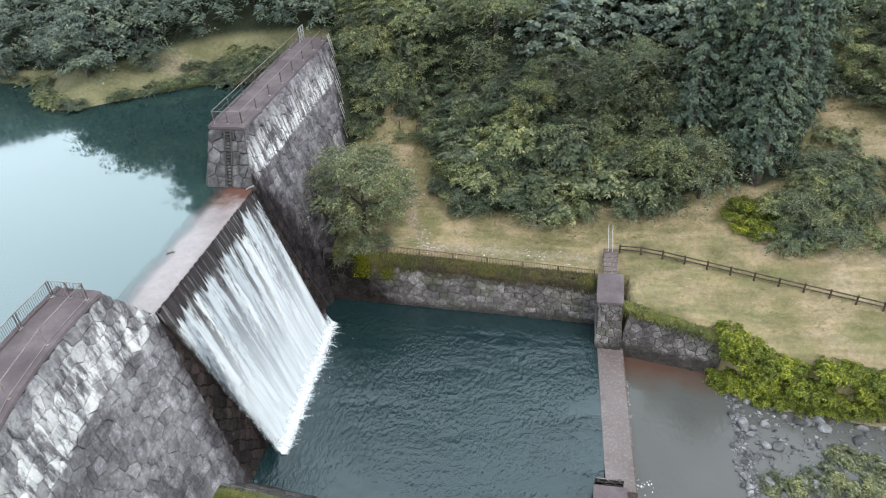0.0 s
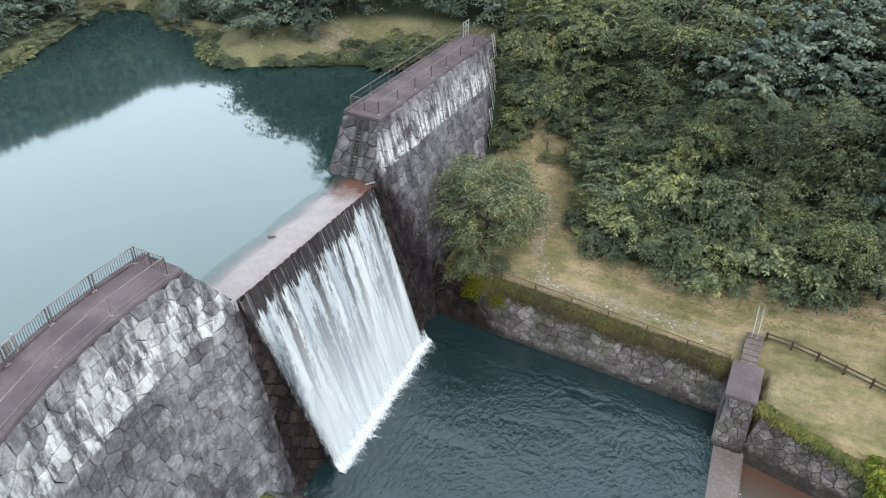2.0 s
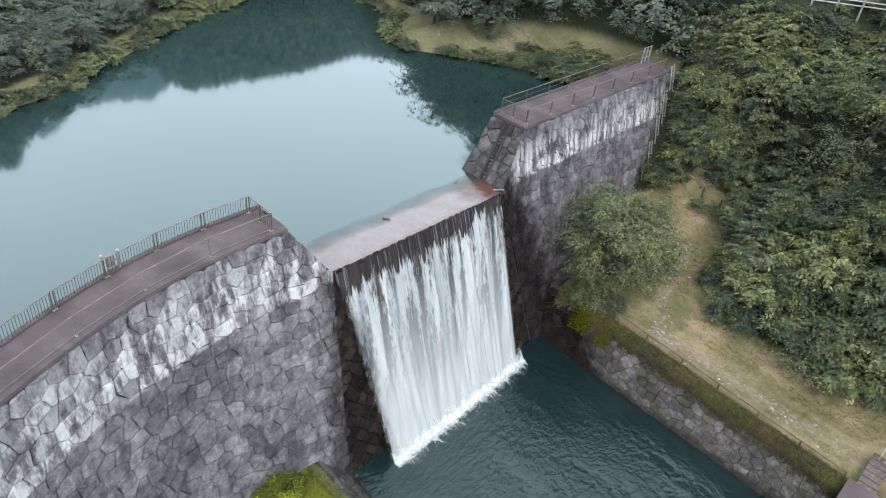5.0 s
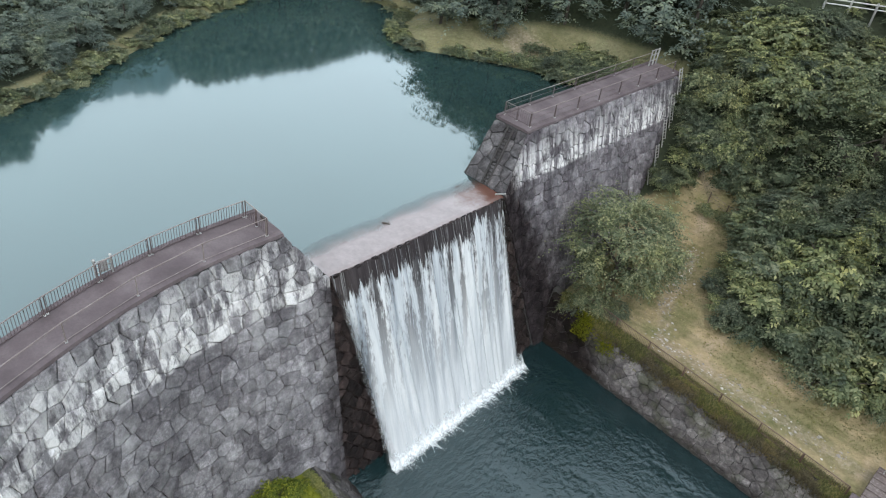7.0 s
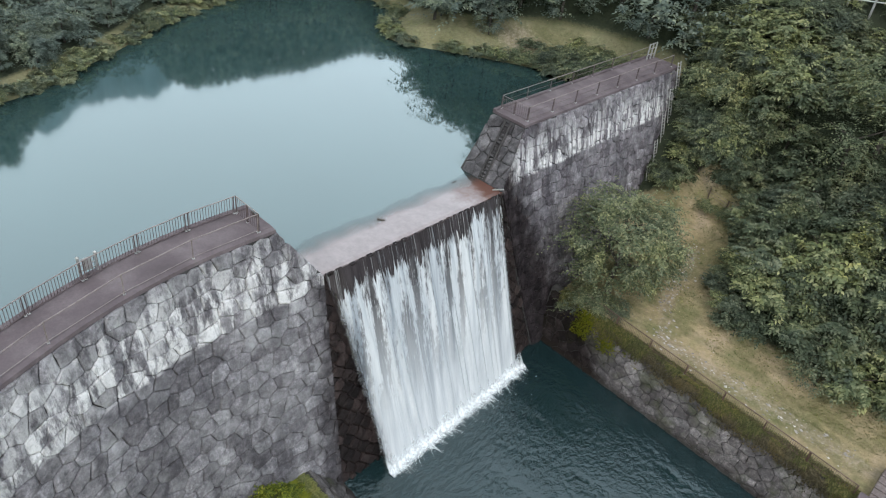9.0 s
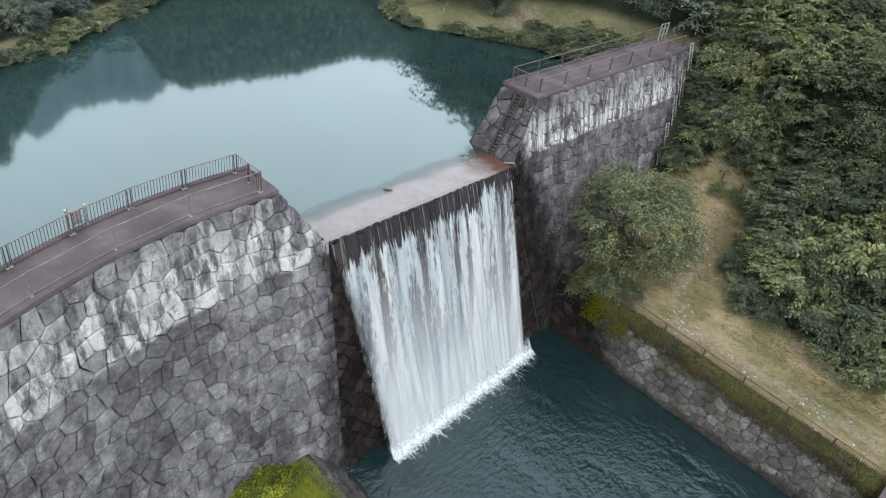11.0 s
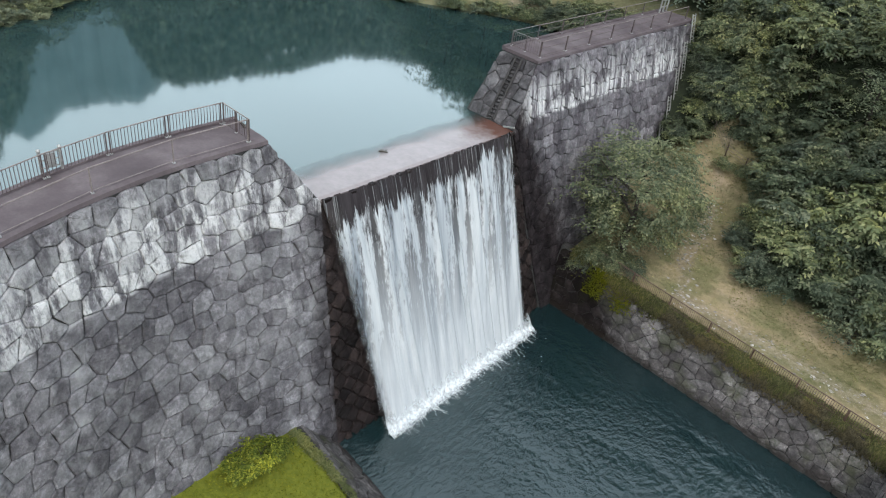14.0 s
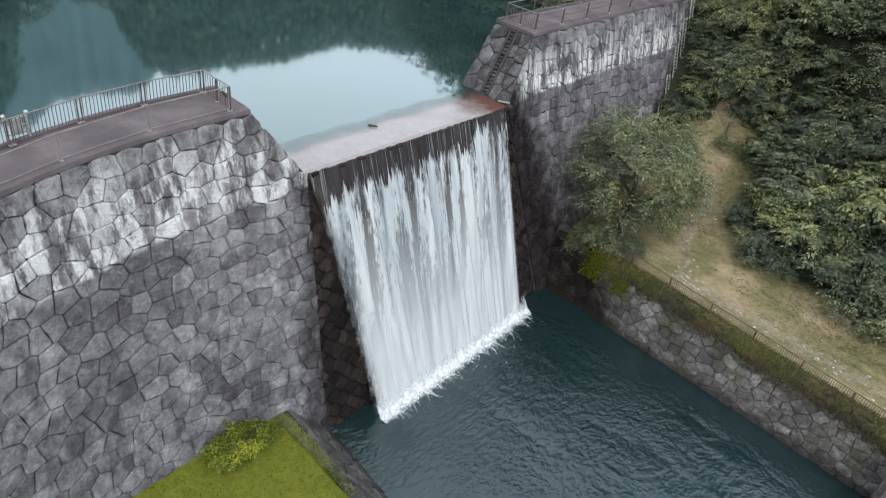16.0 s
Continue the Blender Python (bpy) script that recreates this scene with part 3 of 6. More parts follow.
def water_sheet(name, corners, z, material, label, category="water"):
    bm = bmesh.new()
    bm.faces.new([bm.verts.new((x, y, z)) for x, y in corners])
    bmesh.ops.recalc_face_normals(bm, faces=bm.faces)
    if next(iter(bm.faces)).normal.z < 0:
        bmesh.ops.reverse_faces(bm, faces=bm.faces)
    return tagged(part(name, bm, material), label, category, kind="structure")


water_sheet("water_1", [(-3.9, 32), (-75, 60), (-75, -140), (-3.9, -140)], Z_LAKE, RESERVOIR, "calm teal reservoir water mirroring sky and hills")
water_sheet("water_4", [(-3.9, -17.0), (-0.9, -17.0), (-0.9, 1.5), (-3.9, 1.5)], Z_LAKE, FILM, "thin film of lake water running onto the sill")
water_sheet("water_2", [(1.0, -25), (32.1, -25), (32.1, 8.2), (1.0, 8.2)], 0.0, POOL, "dark rippled water of the stilling pool")
water_sheet("water_3", [(33.5, -25), (92, -25), (92, 6), (33.5, 6)], -0.75, SHALLOW, "shallow slack river water below the low sill")

# ---- the dam ----
BAT = 0.24


def face_x(z):
    return 4.0 - BAT * z


LEFT_TOP, LEFT_LIP, RIGHT_LIP, RIGHT_TOP, LEFT_END, RIGHT_END = -19.4, -16.45, 1.3, 5.3, -52.0, 30.6


def axis_shift(y):
    """How far the dam's axis stands off the straight line: the left wing swings downstream, the right one sits back."""
    if y > -8:
        return -0.75 * min(1.0, max(0.0, (y - 1.0) / 4.5))
    s = max(0.0, -y - 22)
    return 0.017 * min(s, 12) ** 2 + 0.41 * max(0.0, s - 12)


def swung(bm, lo, hi):
    """Cuts a bmesh into short lengths along y and lays it on the dam's axis."""
    for y in np.arange(math.ceil(lo), hi, 1.5):
        bmesh.ops.bisect_plane(bm, geom=bm.verts[:] + bm.edges[:] + bm.faces[:], plane_co=(0, y, 0), plane_no=(0, 1, 0))
    for v in bm.verts:
        v.co.x += axis_shift(v.co.y)


def dam_block(name, outline, back, label):
    """A wing of the dam: outline in y, z; front battered, back upright."""
    bm = bmesh.new()
    fr = [bm.verts.new((face_x(z) - 0.06, y, z)) for y, z in outline]
    bk = [bm.verts.new((back - 0.06 * (Z_TOP - z), y, z)) for y, z in outline]
    k = len(outline)
    bm.faces.new(fr), bm.faces.new(bk[::-1])
    for i in range(k):
        bm.faces.new((fr[i], fr[(i + 1) % k], bk[(i + 1) % k], bk[i]))
    bmesh.ops.recalc_face_normals(bm, faces=bm.faces)
    swung(bm, min(p[0] for p in outline), max(p[0] for p in outline))
    return tagged(part(name, bm, JOINT), label, "dam", kind="structure")


wing_left = dam_block("dam_wall_1", [(LEFT_END, -3), (LEFT_LIP - 1.2, -3), (LEFT_LIP, Z_SILL), (LEFT_TOP, Z_TOP - 0.25), (LEFT_END, Z_TOP - 0.25)], -4.0, "dam wing of dark rubble masonry with white lime streaks")
wing_right = dam_block("dam_wall_2", [(6.6, -3), (RIGHT_END, -3), (RIGHT_END, Z_TOP - 0.25), (RIGHT_TOP, Z_TOP - 0.25), (RIGHT_LIP, Z_SILL)], -4.4, "dam wing of dark rubble masonry streaked with white lime")
bm = bmesh.new()
outline = [(4.34, -3), (-0.08, Z_SILL - 0.6), (-0.02, Z_SILL - 0.45), (-0.02, Z_SILL - 0.1), (-4.4, Z_SILL - 0.1), (-4.4, -3)]
ends = [[bm.verts.new((x, y, z)) for x, z in outline] for y in (LEFT_LIP - 1.5, 6.8)]
bm.faces.new(ends[0]), bm.faces.new(ends[1][::-1])
for i in range(6):
    bm.faces.new((ends[0][i], ends[0][(i + 1) % 6], ends[1][(i + 1) % 6], ends[1][i]))
bmesh.ops.recalc_face_normals(bm, faces=bm.faces)
swung(bm, 0.0, 6.8)
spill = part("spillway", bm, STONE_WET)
tagged(spill, "wet dark spillway face under the falling water", "spillway", kind="structure")
# flat sill slab over which the lake runs
prism("sill_slab", [(-4.45, Z_SILL - 0.3), (-4.45, Z_SILL + 0.04), (-0.35, Z_SILL + 0.06), (-0.05, Z_SILL), (-0.05, Z_SILL - 0.3)], "y", LEFT_LIP - 0.3, RIGHT_LIP + 0.2, SILL, spill, "pinkish concrete sill under a film of water")


def coping(name, y0, y1, back, parent):
    """Walkway slab on the wing: kerb in front, worn concrete deck, upstand on the lake side."""
    bm = bmesh.new()
    outline = [(back, Z_TOP - 0.25), (back, Z_TOP + 0.1), (back + 0.3, Z_TOP + 0.1), (back + 0.32, Z_TOP), (-1.34, Z_TOP), (-1.3, Z_TOP - 0.03), (-0.98, Z_TOP - 0.05), (-0.93, Z_TOP - 0.25)]
    one, two = [bm.verts.new((x, y0, z)) for x, z in outline], [bm.verts.new((x, y1, z)) for x, z in outline]
    k = len(outline)
    bm.faces.new(one), bm.faces.new(two[::-1])
    for i in range(k):
        bm.faces.new((one[i], one[(i + 1) % k], two[(i + 1) % k], two[i]))
    bmesh.ops.recalc_face_normals(bm, faces=bm.faces)
    swung(bm, y0, y1)
    part(name, bm, CONCRETE, parent, "brown-grey concrete walkway")


coping("walkway", LEFT_END, LEFT_TOP + 0.1, -4.12, wing_left)
coping("walkway", RIGHT_TOP - 0.1, RIGHT_END, -4.52, wing_right)

# ---- pool walls, low sill and piers ----


def WALL_Y(x):
    """Water line of the pool wall."""
    return 7.22 - 0.04 * (x - 3.3)


def WALL_Z(x):
    """Top of the pool wall, falling gently downstream."""
    return 5.2 - 0.028 * (x - 3.3)


bm = bmesh.new()
ends = [[bm.verts.new((x, WALL_Y(x) + y, z if z <= 0 else WALL_Z(x))) for y, z in ((0.28, -3), (0, 0), (1.33, 5), (2.1, 5), (2.9, -3))] for x in (2.4, 31.75)]
bm.faces.new(ends[0]), bm.faces.new(ends[1][::-1])
for i in range(5):
    bm.faces.new((ends[0][i], ends[0][(i + 1) % 5], ends[1][(i + 1) % 5], ends[1][i]))
bmesh.ops.recalc_face_normals(bm, faces=bm.faces)
pool_wall = part("pool_wall", bm, JOINT)
tagged(pool_wall, "rubble masonry retaining wall beside the pool", "retaining wall", kind="structure")
left_wall = prism("pool_wall_2", [(-16.6, -3), (-17.5, 0), (-20.1, 3.05), (-20.5, 3.05), (-20.7, -3)], "x", 2.5, 32.0, JOINT)
left_wall.matrix_basis = pose(3, -20, 0.3) @ pose(0, 0, 0, 0, 0, -6) @ pose(-3, 20, 0)
tagged(left_wall, "sloping grey stone wall along the mossy platform", "retaining wall", kind="structure")
low_sill = prism("low_sill", [(31.45, -3), (31.55, 0.05), (33.85, 0.02), (34.0, -0.15), (34.15, -3)], "y", -14, 2.6, LOW_SILL)
low_sill.matrix_basis = pose(32.65, 2.0, 0) @ pose(0, 0, 0, 0, 0, 2.5) @ pose(-32.65, -2.0, 0)
tagged(low_sill, "flat concrete crest of the low downstream sill", "sill", kind="structure")


def pier(y0, y1, z1, label, name, steps=0):
    """Masonry pier at an end of the low sill, front battered."""
    s = 1 if y1 > y0 else -1
    p = prism(name, [(y0, -3), (y0 + s * 0.1, 0), (y0 + s * 1.45, z1 - 0.3), (y1, z1 + 0.35), (y1, -3)], "x", 31.3, 33.6, JOINT)
    prism("cap", [(y0 + s * 1.35, z1 - 0.3), (y0 + s * 1.38, z1 - 0.06), (y1, z1 + 0.62), (y1, z1 + 0.35)], "x", 31.2, 33.7, CONCRETE, p, "worn concrete cap")
    for i in range(steps):
        bm = bmesh.new()
        add_box(bm, 31.75, y1 + 0.62 * i, 2.5, 33.15, y1 + 0.62 * (i + 1) - 0.004, z1 + 0.42 + 0.13 * i, 0.03)
        part("step", bm, LOW_SILL, p, "brown stained concrete step")
    return tagged(p, label, "pier", kind="structure")


pier_right = pier(2.3, 7.4, 4.75, "stone-faced pier with a concrete cap and steps behind", "sill_pier_1", 6)
pier_left = pier(-13.4, -19.6, 1.6, "low stone pier at the end of the sill", "sill_pier_2")
lower_wall = prism("pool_wall_3", [(2.2, -3), (2.0, -0.7), (3.53, 4.4), (4.3, 4.4), (4.6, -3)], "x", 33.55, 42.6, JOINT)
lower_wall.matrix_basis = pose(33.55, 3.1, -0.15) @ pose(0, 0, 0, 0, 8.5, -13.5) @ pose(-33.55, -2.6, 0)
tagged(lower_wall, "low rubble wall beside the lower pool", "retaining wall", kind="structure")

# ---- masonry facing: stones as pieces ----


def clip(polys, planes):
    """Cuts cells by half-planes a*u + b*v <= c."""
    out = []
    for poly in polys:
        for a, b, c in planes:
            cut, k = [], len(poly)
            for i in range(k):
                p, q = poly[i], poly[(i + 1) % k]
                dp, dq = a * p[0] + b * p[1] - c, a * q[0] + b * q[1] - c
                if dp <= 0:
                    cut.append(p)
                if dp * dq < 0:
                    s = dp / (dp - dq)
                    cut.append((p[0] + s * (q[0] - p[0]), p[1] + s * (q[1] - p[1])))
            poly = cut
            if len(poly) < 3:
                break
        if len(poly) >= 3:
            clean = [p for i, p in enumerate(poly) if math.dist(p, poly[i - 1]) > 0.05]
            area = abs(sum(p[0] * q[1] - q[0] * p[1] for p, q in zip(clean, clean[1:] + clean[:1]))) / 2
            if len(clean) >= 3 and area > 0.12:
                out.append(clean)
    return out


def on_face(u, v, d):
    return (face_x(v) + axis_shift(u) + d, u, v + BAT * d)


def on_spill(u, v, d):
    return (3.65 - v * 0.23 + axis_shift(u) + d, u, v + 0.23 * d)


def on_notch(u, v, d):
    """Sloping end of the right wing: u along x, v up the slope from the sill."""
    return (u + axis_shift(RIGHT_LIP + v * 0.686), RIGHT_LIP + v * 0.686 - 0.727 * d, Z_SILL + v * 0.727 + 0.686 * d)


def line(p, q):
    """Half-plane to the left of the way from p to q, in (u, v)."""
    a, b = q[1] - p[1], -(q[0] - p[0])
    return (a, b, a * p[0] + b * p[1])


rng = random.Random(11)
TOPV = Z_TOP - 0.27
left_face = clip(cells(-42, -16.2, -0.5, TOPV, 1.2, 0.92, rng, 0.36, 0.5, 1.32), [line((LEFT_LIP - 1.2, -3), (LEFT_LIP, Z_SILL)), line((LEFT_LIP, Z_SILL), (LEFT_TOP + 0.1, TOPV + 0.1))])
lay_stones("stone", left_face, on_face, 0.01, 0.13, STONE, wing_left, rng, 300, keep=lambda p: -p[0][0] - 0.3 * p[0][1])
right_face = clip(cells(0, RIGHT_END, -0.4, TOPV, 1.25, 0.96, rng, 0.34, 0.6, 1.3), [line((RIGHT_LIP + 0.1, Z_SILL), (6.7, -3)), line((RIGHT_TOP, TOPV), (RIGHT_LIP + 0.1, Z_SILL))])
lay_stones("stone", right_face, on_face, 0.018, 0.12, STONE_RIGHT, wing_right, rng, 280, keep=lambda p: -p[0][1] + 0.2 * p[0][0])
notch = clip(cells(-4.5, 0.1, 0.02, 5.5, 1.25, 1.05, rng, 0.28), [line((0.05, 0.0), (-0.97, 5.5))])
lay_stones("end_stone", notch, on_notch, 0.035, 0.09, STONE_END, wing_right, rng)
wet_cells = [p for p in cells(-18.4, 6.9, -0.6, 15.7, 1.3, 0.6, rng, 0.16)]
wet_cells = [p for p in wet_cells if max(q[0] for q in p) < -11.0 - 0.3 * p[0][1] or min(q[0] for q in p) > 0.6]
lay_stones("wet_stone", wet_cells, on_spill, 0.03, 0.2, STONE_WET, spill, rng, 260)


def on_pool_wall(u, v, d):
    return (u, WALL_Y(u) + v * 0.26 - d, v * (WALL_Z(u) / 5.1 if v > 0 else 1) + 0.26 * d)


lay_stones("stone", cells(2.5, 31.45, -0.35, 4.98, 1.15, 0.78, rng, 0.32, 0.5, 1.15), on_pool_wall, 0.02, 0.1, STONE_POOL, pool_wall, rng, 290)


def on_lower(u, v, d):
    return (u, 2.0 + (v + 0.7) * 0.3 - d, v + 0.3 * d)


def on_left_wall(u, v, d):
    return (u, -17.5 - v * 0.852 + 0.76 * d, v + 0.65 * d)


lay_stones("stone", cells(2.9, 30.8, -0.4, 3.0, 1.5, 0.75, rng, 0.4), on_left_wall, 0.02, 0.11, STONE_BANK, left_wall, rng, 200)
lay_stones("stone", cells(33.6, 42.5, -1.1, 4.3, 0.95, 0.68, rng, 0.3), on_lower, 0.03, 0.08, STONE_POOL, lower_wall, rng)
pier_front = lambda u, v, d: (u, 2.4 + v * 0.293 - d, v + 0.29 * d)  # noqa: E731
lay_stones("stone", cells(31.33, 33.57, -0.2, 4.4, 0.85, 0.8, rng, 0.28), pier_front, 0.03, 0.07, STONE_POOL, pier_right, rng)
pier_side = lambda u, v, d: (31.3 - d, u, v)  # noqa: E731
side = clip(cells(2.3, 7.4, -0.2, 5.3, 0.9, 0.75, rng, 0.28), [line((3.75, 4.4), (2.35, 0)), line((7.5, 5.05), (3.75, 4.4))])
lay_stones("side_stone", side, pier_side, 0.03, 0.07, STONE_POOL, pier_right, rng)
outer_side = lambda u, v, d: (33.6 + d, u, v)  # noqa: E731
lay_stones("side_stone", [p[::-1] for p in side], outer_side, 0.03, 0.07, STONE_POOL, pier_right, rng)
low_front = lambda u, v, d: (u, -13.5 - v * 0.3 + d, v)  # noqa: E731
lay_stones("stone", cells(31.33, 33.57, -0.2, 1.25, 0.8, 0.7, rng, 0.28), low_front, 0.03, 0.06, STONE_POOL, pier_left, rng)

# ---- falling water ----


def foam_material():
    m, n, l, b = nodes_of("falling_water", 0.6)
    geo = n.new("ShaderNodeNewGeometry")
    sep = n.new("ShaderNodeSeparateXYZ")
    l.new(geo.outputs["Position"], sep.inputs[0])
    ragged = noise_node(n, l, 1.0, 4.0, (0.0, 1.5, 0.02), 0.7)
    broad = noise_node(n, l, 1.0, 2.0, (0.0, 0.35, 0.0))
    brk = mathn(n, l, "ADD", mathn(n, l, "MULTIPLY", mathn(n, l, "SUBTRACT", ragged, 0.5), 5.0), mathn(n, l, "MULTIPLY", mathn(n, l, "SUBTRACT", broad, 0.5), 3.0))
    start = mathn(n, l, "ADD", mathn(n, l, "MULTIPLY", sep.outputs["Y"], 0.05), 15.75)
    drop = mathn(n, l, "SUBTRACT", mathn(n, l, "ADD", start, brk), sep.outputs["Z"])
    fleck = noise_node(n, l, 1.0, 5.0, (0.0, 5.0, 1.3), 0.7)
    white = grey(n, l, mathn(n, l, "ADD", drop, mathn(n, l, "MULTIPLY", mathn(n, l, "SUBTRACT", fleck, 0.5), 1.6)), -0.1, 0.35)
    strand = noise_node(n, l, 1.0, 5.0, (0.0, 0.95, 0.075), 0.62)
    # torn strands with dark gaps high up, closing into a mist below
    gaps = grey(n, l, mathn(n, l, "ADD", strand, mathn(n, l, "MULTIPLY", mathn(n, l, "SUBTRACT", fleck, 0.5), 0.4)), 0.4, 0.52, 0.0, 1.0)
    low = grey(n, l, sep.outputs["Z"], 14.0, 4.5, 0.1, 0.98)
    f = mathn(n, l, "MULTIPLY", white, mathn(n, l, "MAXIMUM", gaps, low))
    hair = grey(n, l, noise_node(n, l, 1.0, 4.0, (0.0, 6.0, 0.16), 0.75), 0.54, 0.7, 0.0, 0.4)
    f = mathn(n, l, "MAXIMUM", f, hair)
    fine = noise_node(n, l, 1.0, 6.0, (0.0, 2.2, 0.2), 0.68)
    fw = mixc(n, l, 1.0, (0.65, 0.665, 0.675), ramp(n, l, fine, [(0.34, (0.84, 0.855, 0.87)), (0.6, (1, 1, 1))]), "MULTIPLY")
    veil = noise_node(n, l, 1.0, 4.0, (0.0, 0.85, 0.035), 0.6)
    fw = mixc(n, l, grey(n, l, sep.outputs["Z"], 0.5, 10.0, 0.35, 0.95), fw, ramp(n, l, veil, [(0.33, (0.36, 0.4, 0.45)), (0.47, (0.74, 0.77, 0.8)), (0.6, (1, 1, 1))]), "MULTIPLY")
    dk = ramp(n, l, fine, [(0.3, (0.022, 0.018, 0.02)), (0.7, (0.06, 0.052, 0.056))])
    c = mixc(n, l, f, dk, fw)
    l.new(c, b.inputs["Base Color"])
    l.new(grey(n, l, f, 0.0, 1.0, 0.18, 0.75), b.inputs["Roughness"])
    hgt = mathn(n, l, "ADD", mathn(n, l, "MULTIPLY", strand, 1.0), mathn(n, l, "MULTIPLY", fine, 0.35))
    bump_on(n, l, b, hgt, 0.12, 0.15)
    # the sheet frays out into spray along both sides
    att = n.new("ShaderNodeAttribute")
    att.attribute_name = "inset"
    frayed = mathn(n, l, "ADD", att.outputs["Fac"], mathn(n, l, "MULTIPLY", mathn(n, l, "SUBTRACT", fleck, 0.5), 0.9))
    tr = n.new("ShaderNodeBsdfTransparent")
    mx = n.new("ShaderNodeMixShader")
    l.new(grey(n, l, frayed, 0.05, 0.75), mx.inputs[0])
    l.new(tr.outputs[0], mx.inputs[1])
    l.new(b.outputs[0], mx.inputs[2])
    l.new(mx.outputs[0], n["Material Output"].inputs[0])
    return m


FALL = foam_material()


def mist_material():
    """Churned spray, thinning out upwards and to its frayed edge."""
    m, n, l, b = nodes_of("churned_spray", 0.95)
    geo = n.new("ShaderNodeNewGeometry")
    sep = n.new("ShaderNodeSeparateXYZ")
    l.new(geo.outputs["Position"], sep.inputs[0])
    fine = noise_node(n, l, 3.2, 6.0, rough=0.75)
    up = grey(n, l, sep.outputs["Z"], 1.4, 0.2)
    out = grey(n, l, mathn(n, l, "ADD", sep.outputs["X"], mathn(n, l, "MULTIPLY", sep.outputs["Y"], 0.055)), 5.27, 4.72)
    f = mathn(n, l, "MULTIPLY", mathn(n, l, "MULTIPLY", up, out), grey(n, l, fine, 0.3, 0.62, 0.15, 1.0))
    b.inputs["Base Color"].default_value = (0.88, 0.91, 0.93, 1)
    tr = n.new("ShaderNodeBsdfTransparent")
    mx = n.new("ShaderNodeMixShader")
    l.new(f, mx.inputs[0])
    l.new(tr.outputs[0], mx.inputs[1])
    l.new(b.outputs[0], mx.inputs[2])
    l.new(mx.outputs[0], n["Material Output"].inputs[0])
    bump_on(n, l, b, fine, 0.6, 0.1)
    return m


MIST = mist_material()
SPRAY = surf("white_spray", (0.74, 0.78, 0.8), (0.82, 0.86, 0.88), (0.88, 0.91, 0.93), 1.0, 6.0, 0.9, 0.6, 0.05)


def waterfall():
    cols, rows = 420, 80
    nz = np.random.RandomState(5)
    knots = np.interp(np.linspace(0, 60, cols), np.arange(61), nz.uniform(-1, 1, 61))
    fine = np.interp(np.linspace(0, 200, cols), np.arange(201), nz.uniform(-1, 1, 201))
    verts, faces, inset = [], [], []
    for j in range(rows + 1):
        s = j / rows
        z = Z_SILL + 0.07 - (Z_SILL + 0.1) * s ** 0.92
        lo, hi = LEFT_LIP + 0.1 + 2.2 * min(1, s * 1.02) ** 0.85, RIGHT_LIP - 0.2 + 1.8 * s
        leap = 0.36 + 0.4 * (1 - math.exp(-8 * s))
        for i in range(cols):
            a = i / (cols - 1)
            y = lo + (hi - lo) * a
            edge = min(1.0, 0.45 + 8 * min(a, 1 - a))
            x = 3.65 - z * 0.23 + 0.9 * (1 - a) * s + (leap + (0.14 * knots[i] + 0.008 * fine[i]) * min(1, 3 * s + 0.1)) * edge
            inset.append((hi - lo) * min(a, 1 - a) + (1.0 - 8 * s if s < 0.12 else 0.0))
            verts.append((x if s > 0.012 else min(x, 0.34), y + 0.04 * fine[i] * s, z))
    for j in range(rows):
        for i in range(cols - 1):
            k = j * cols + i
            faces.append((k, k + 1, k + cols + 1, k + cols))
    ob = raw("waterfall", verts, faces, FALL, smooth=True)
    ob.data.attributes.new("inset", "FLOAT", "POINT").data.foreach_set("value", inset)
    return tagged(ob, "white water falling in strands over the weir lip", "waterfall", kind="stuff")


waterfall()


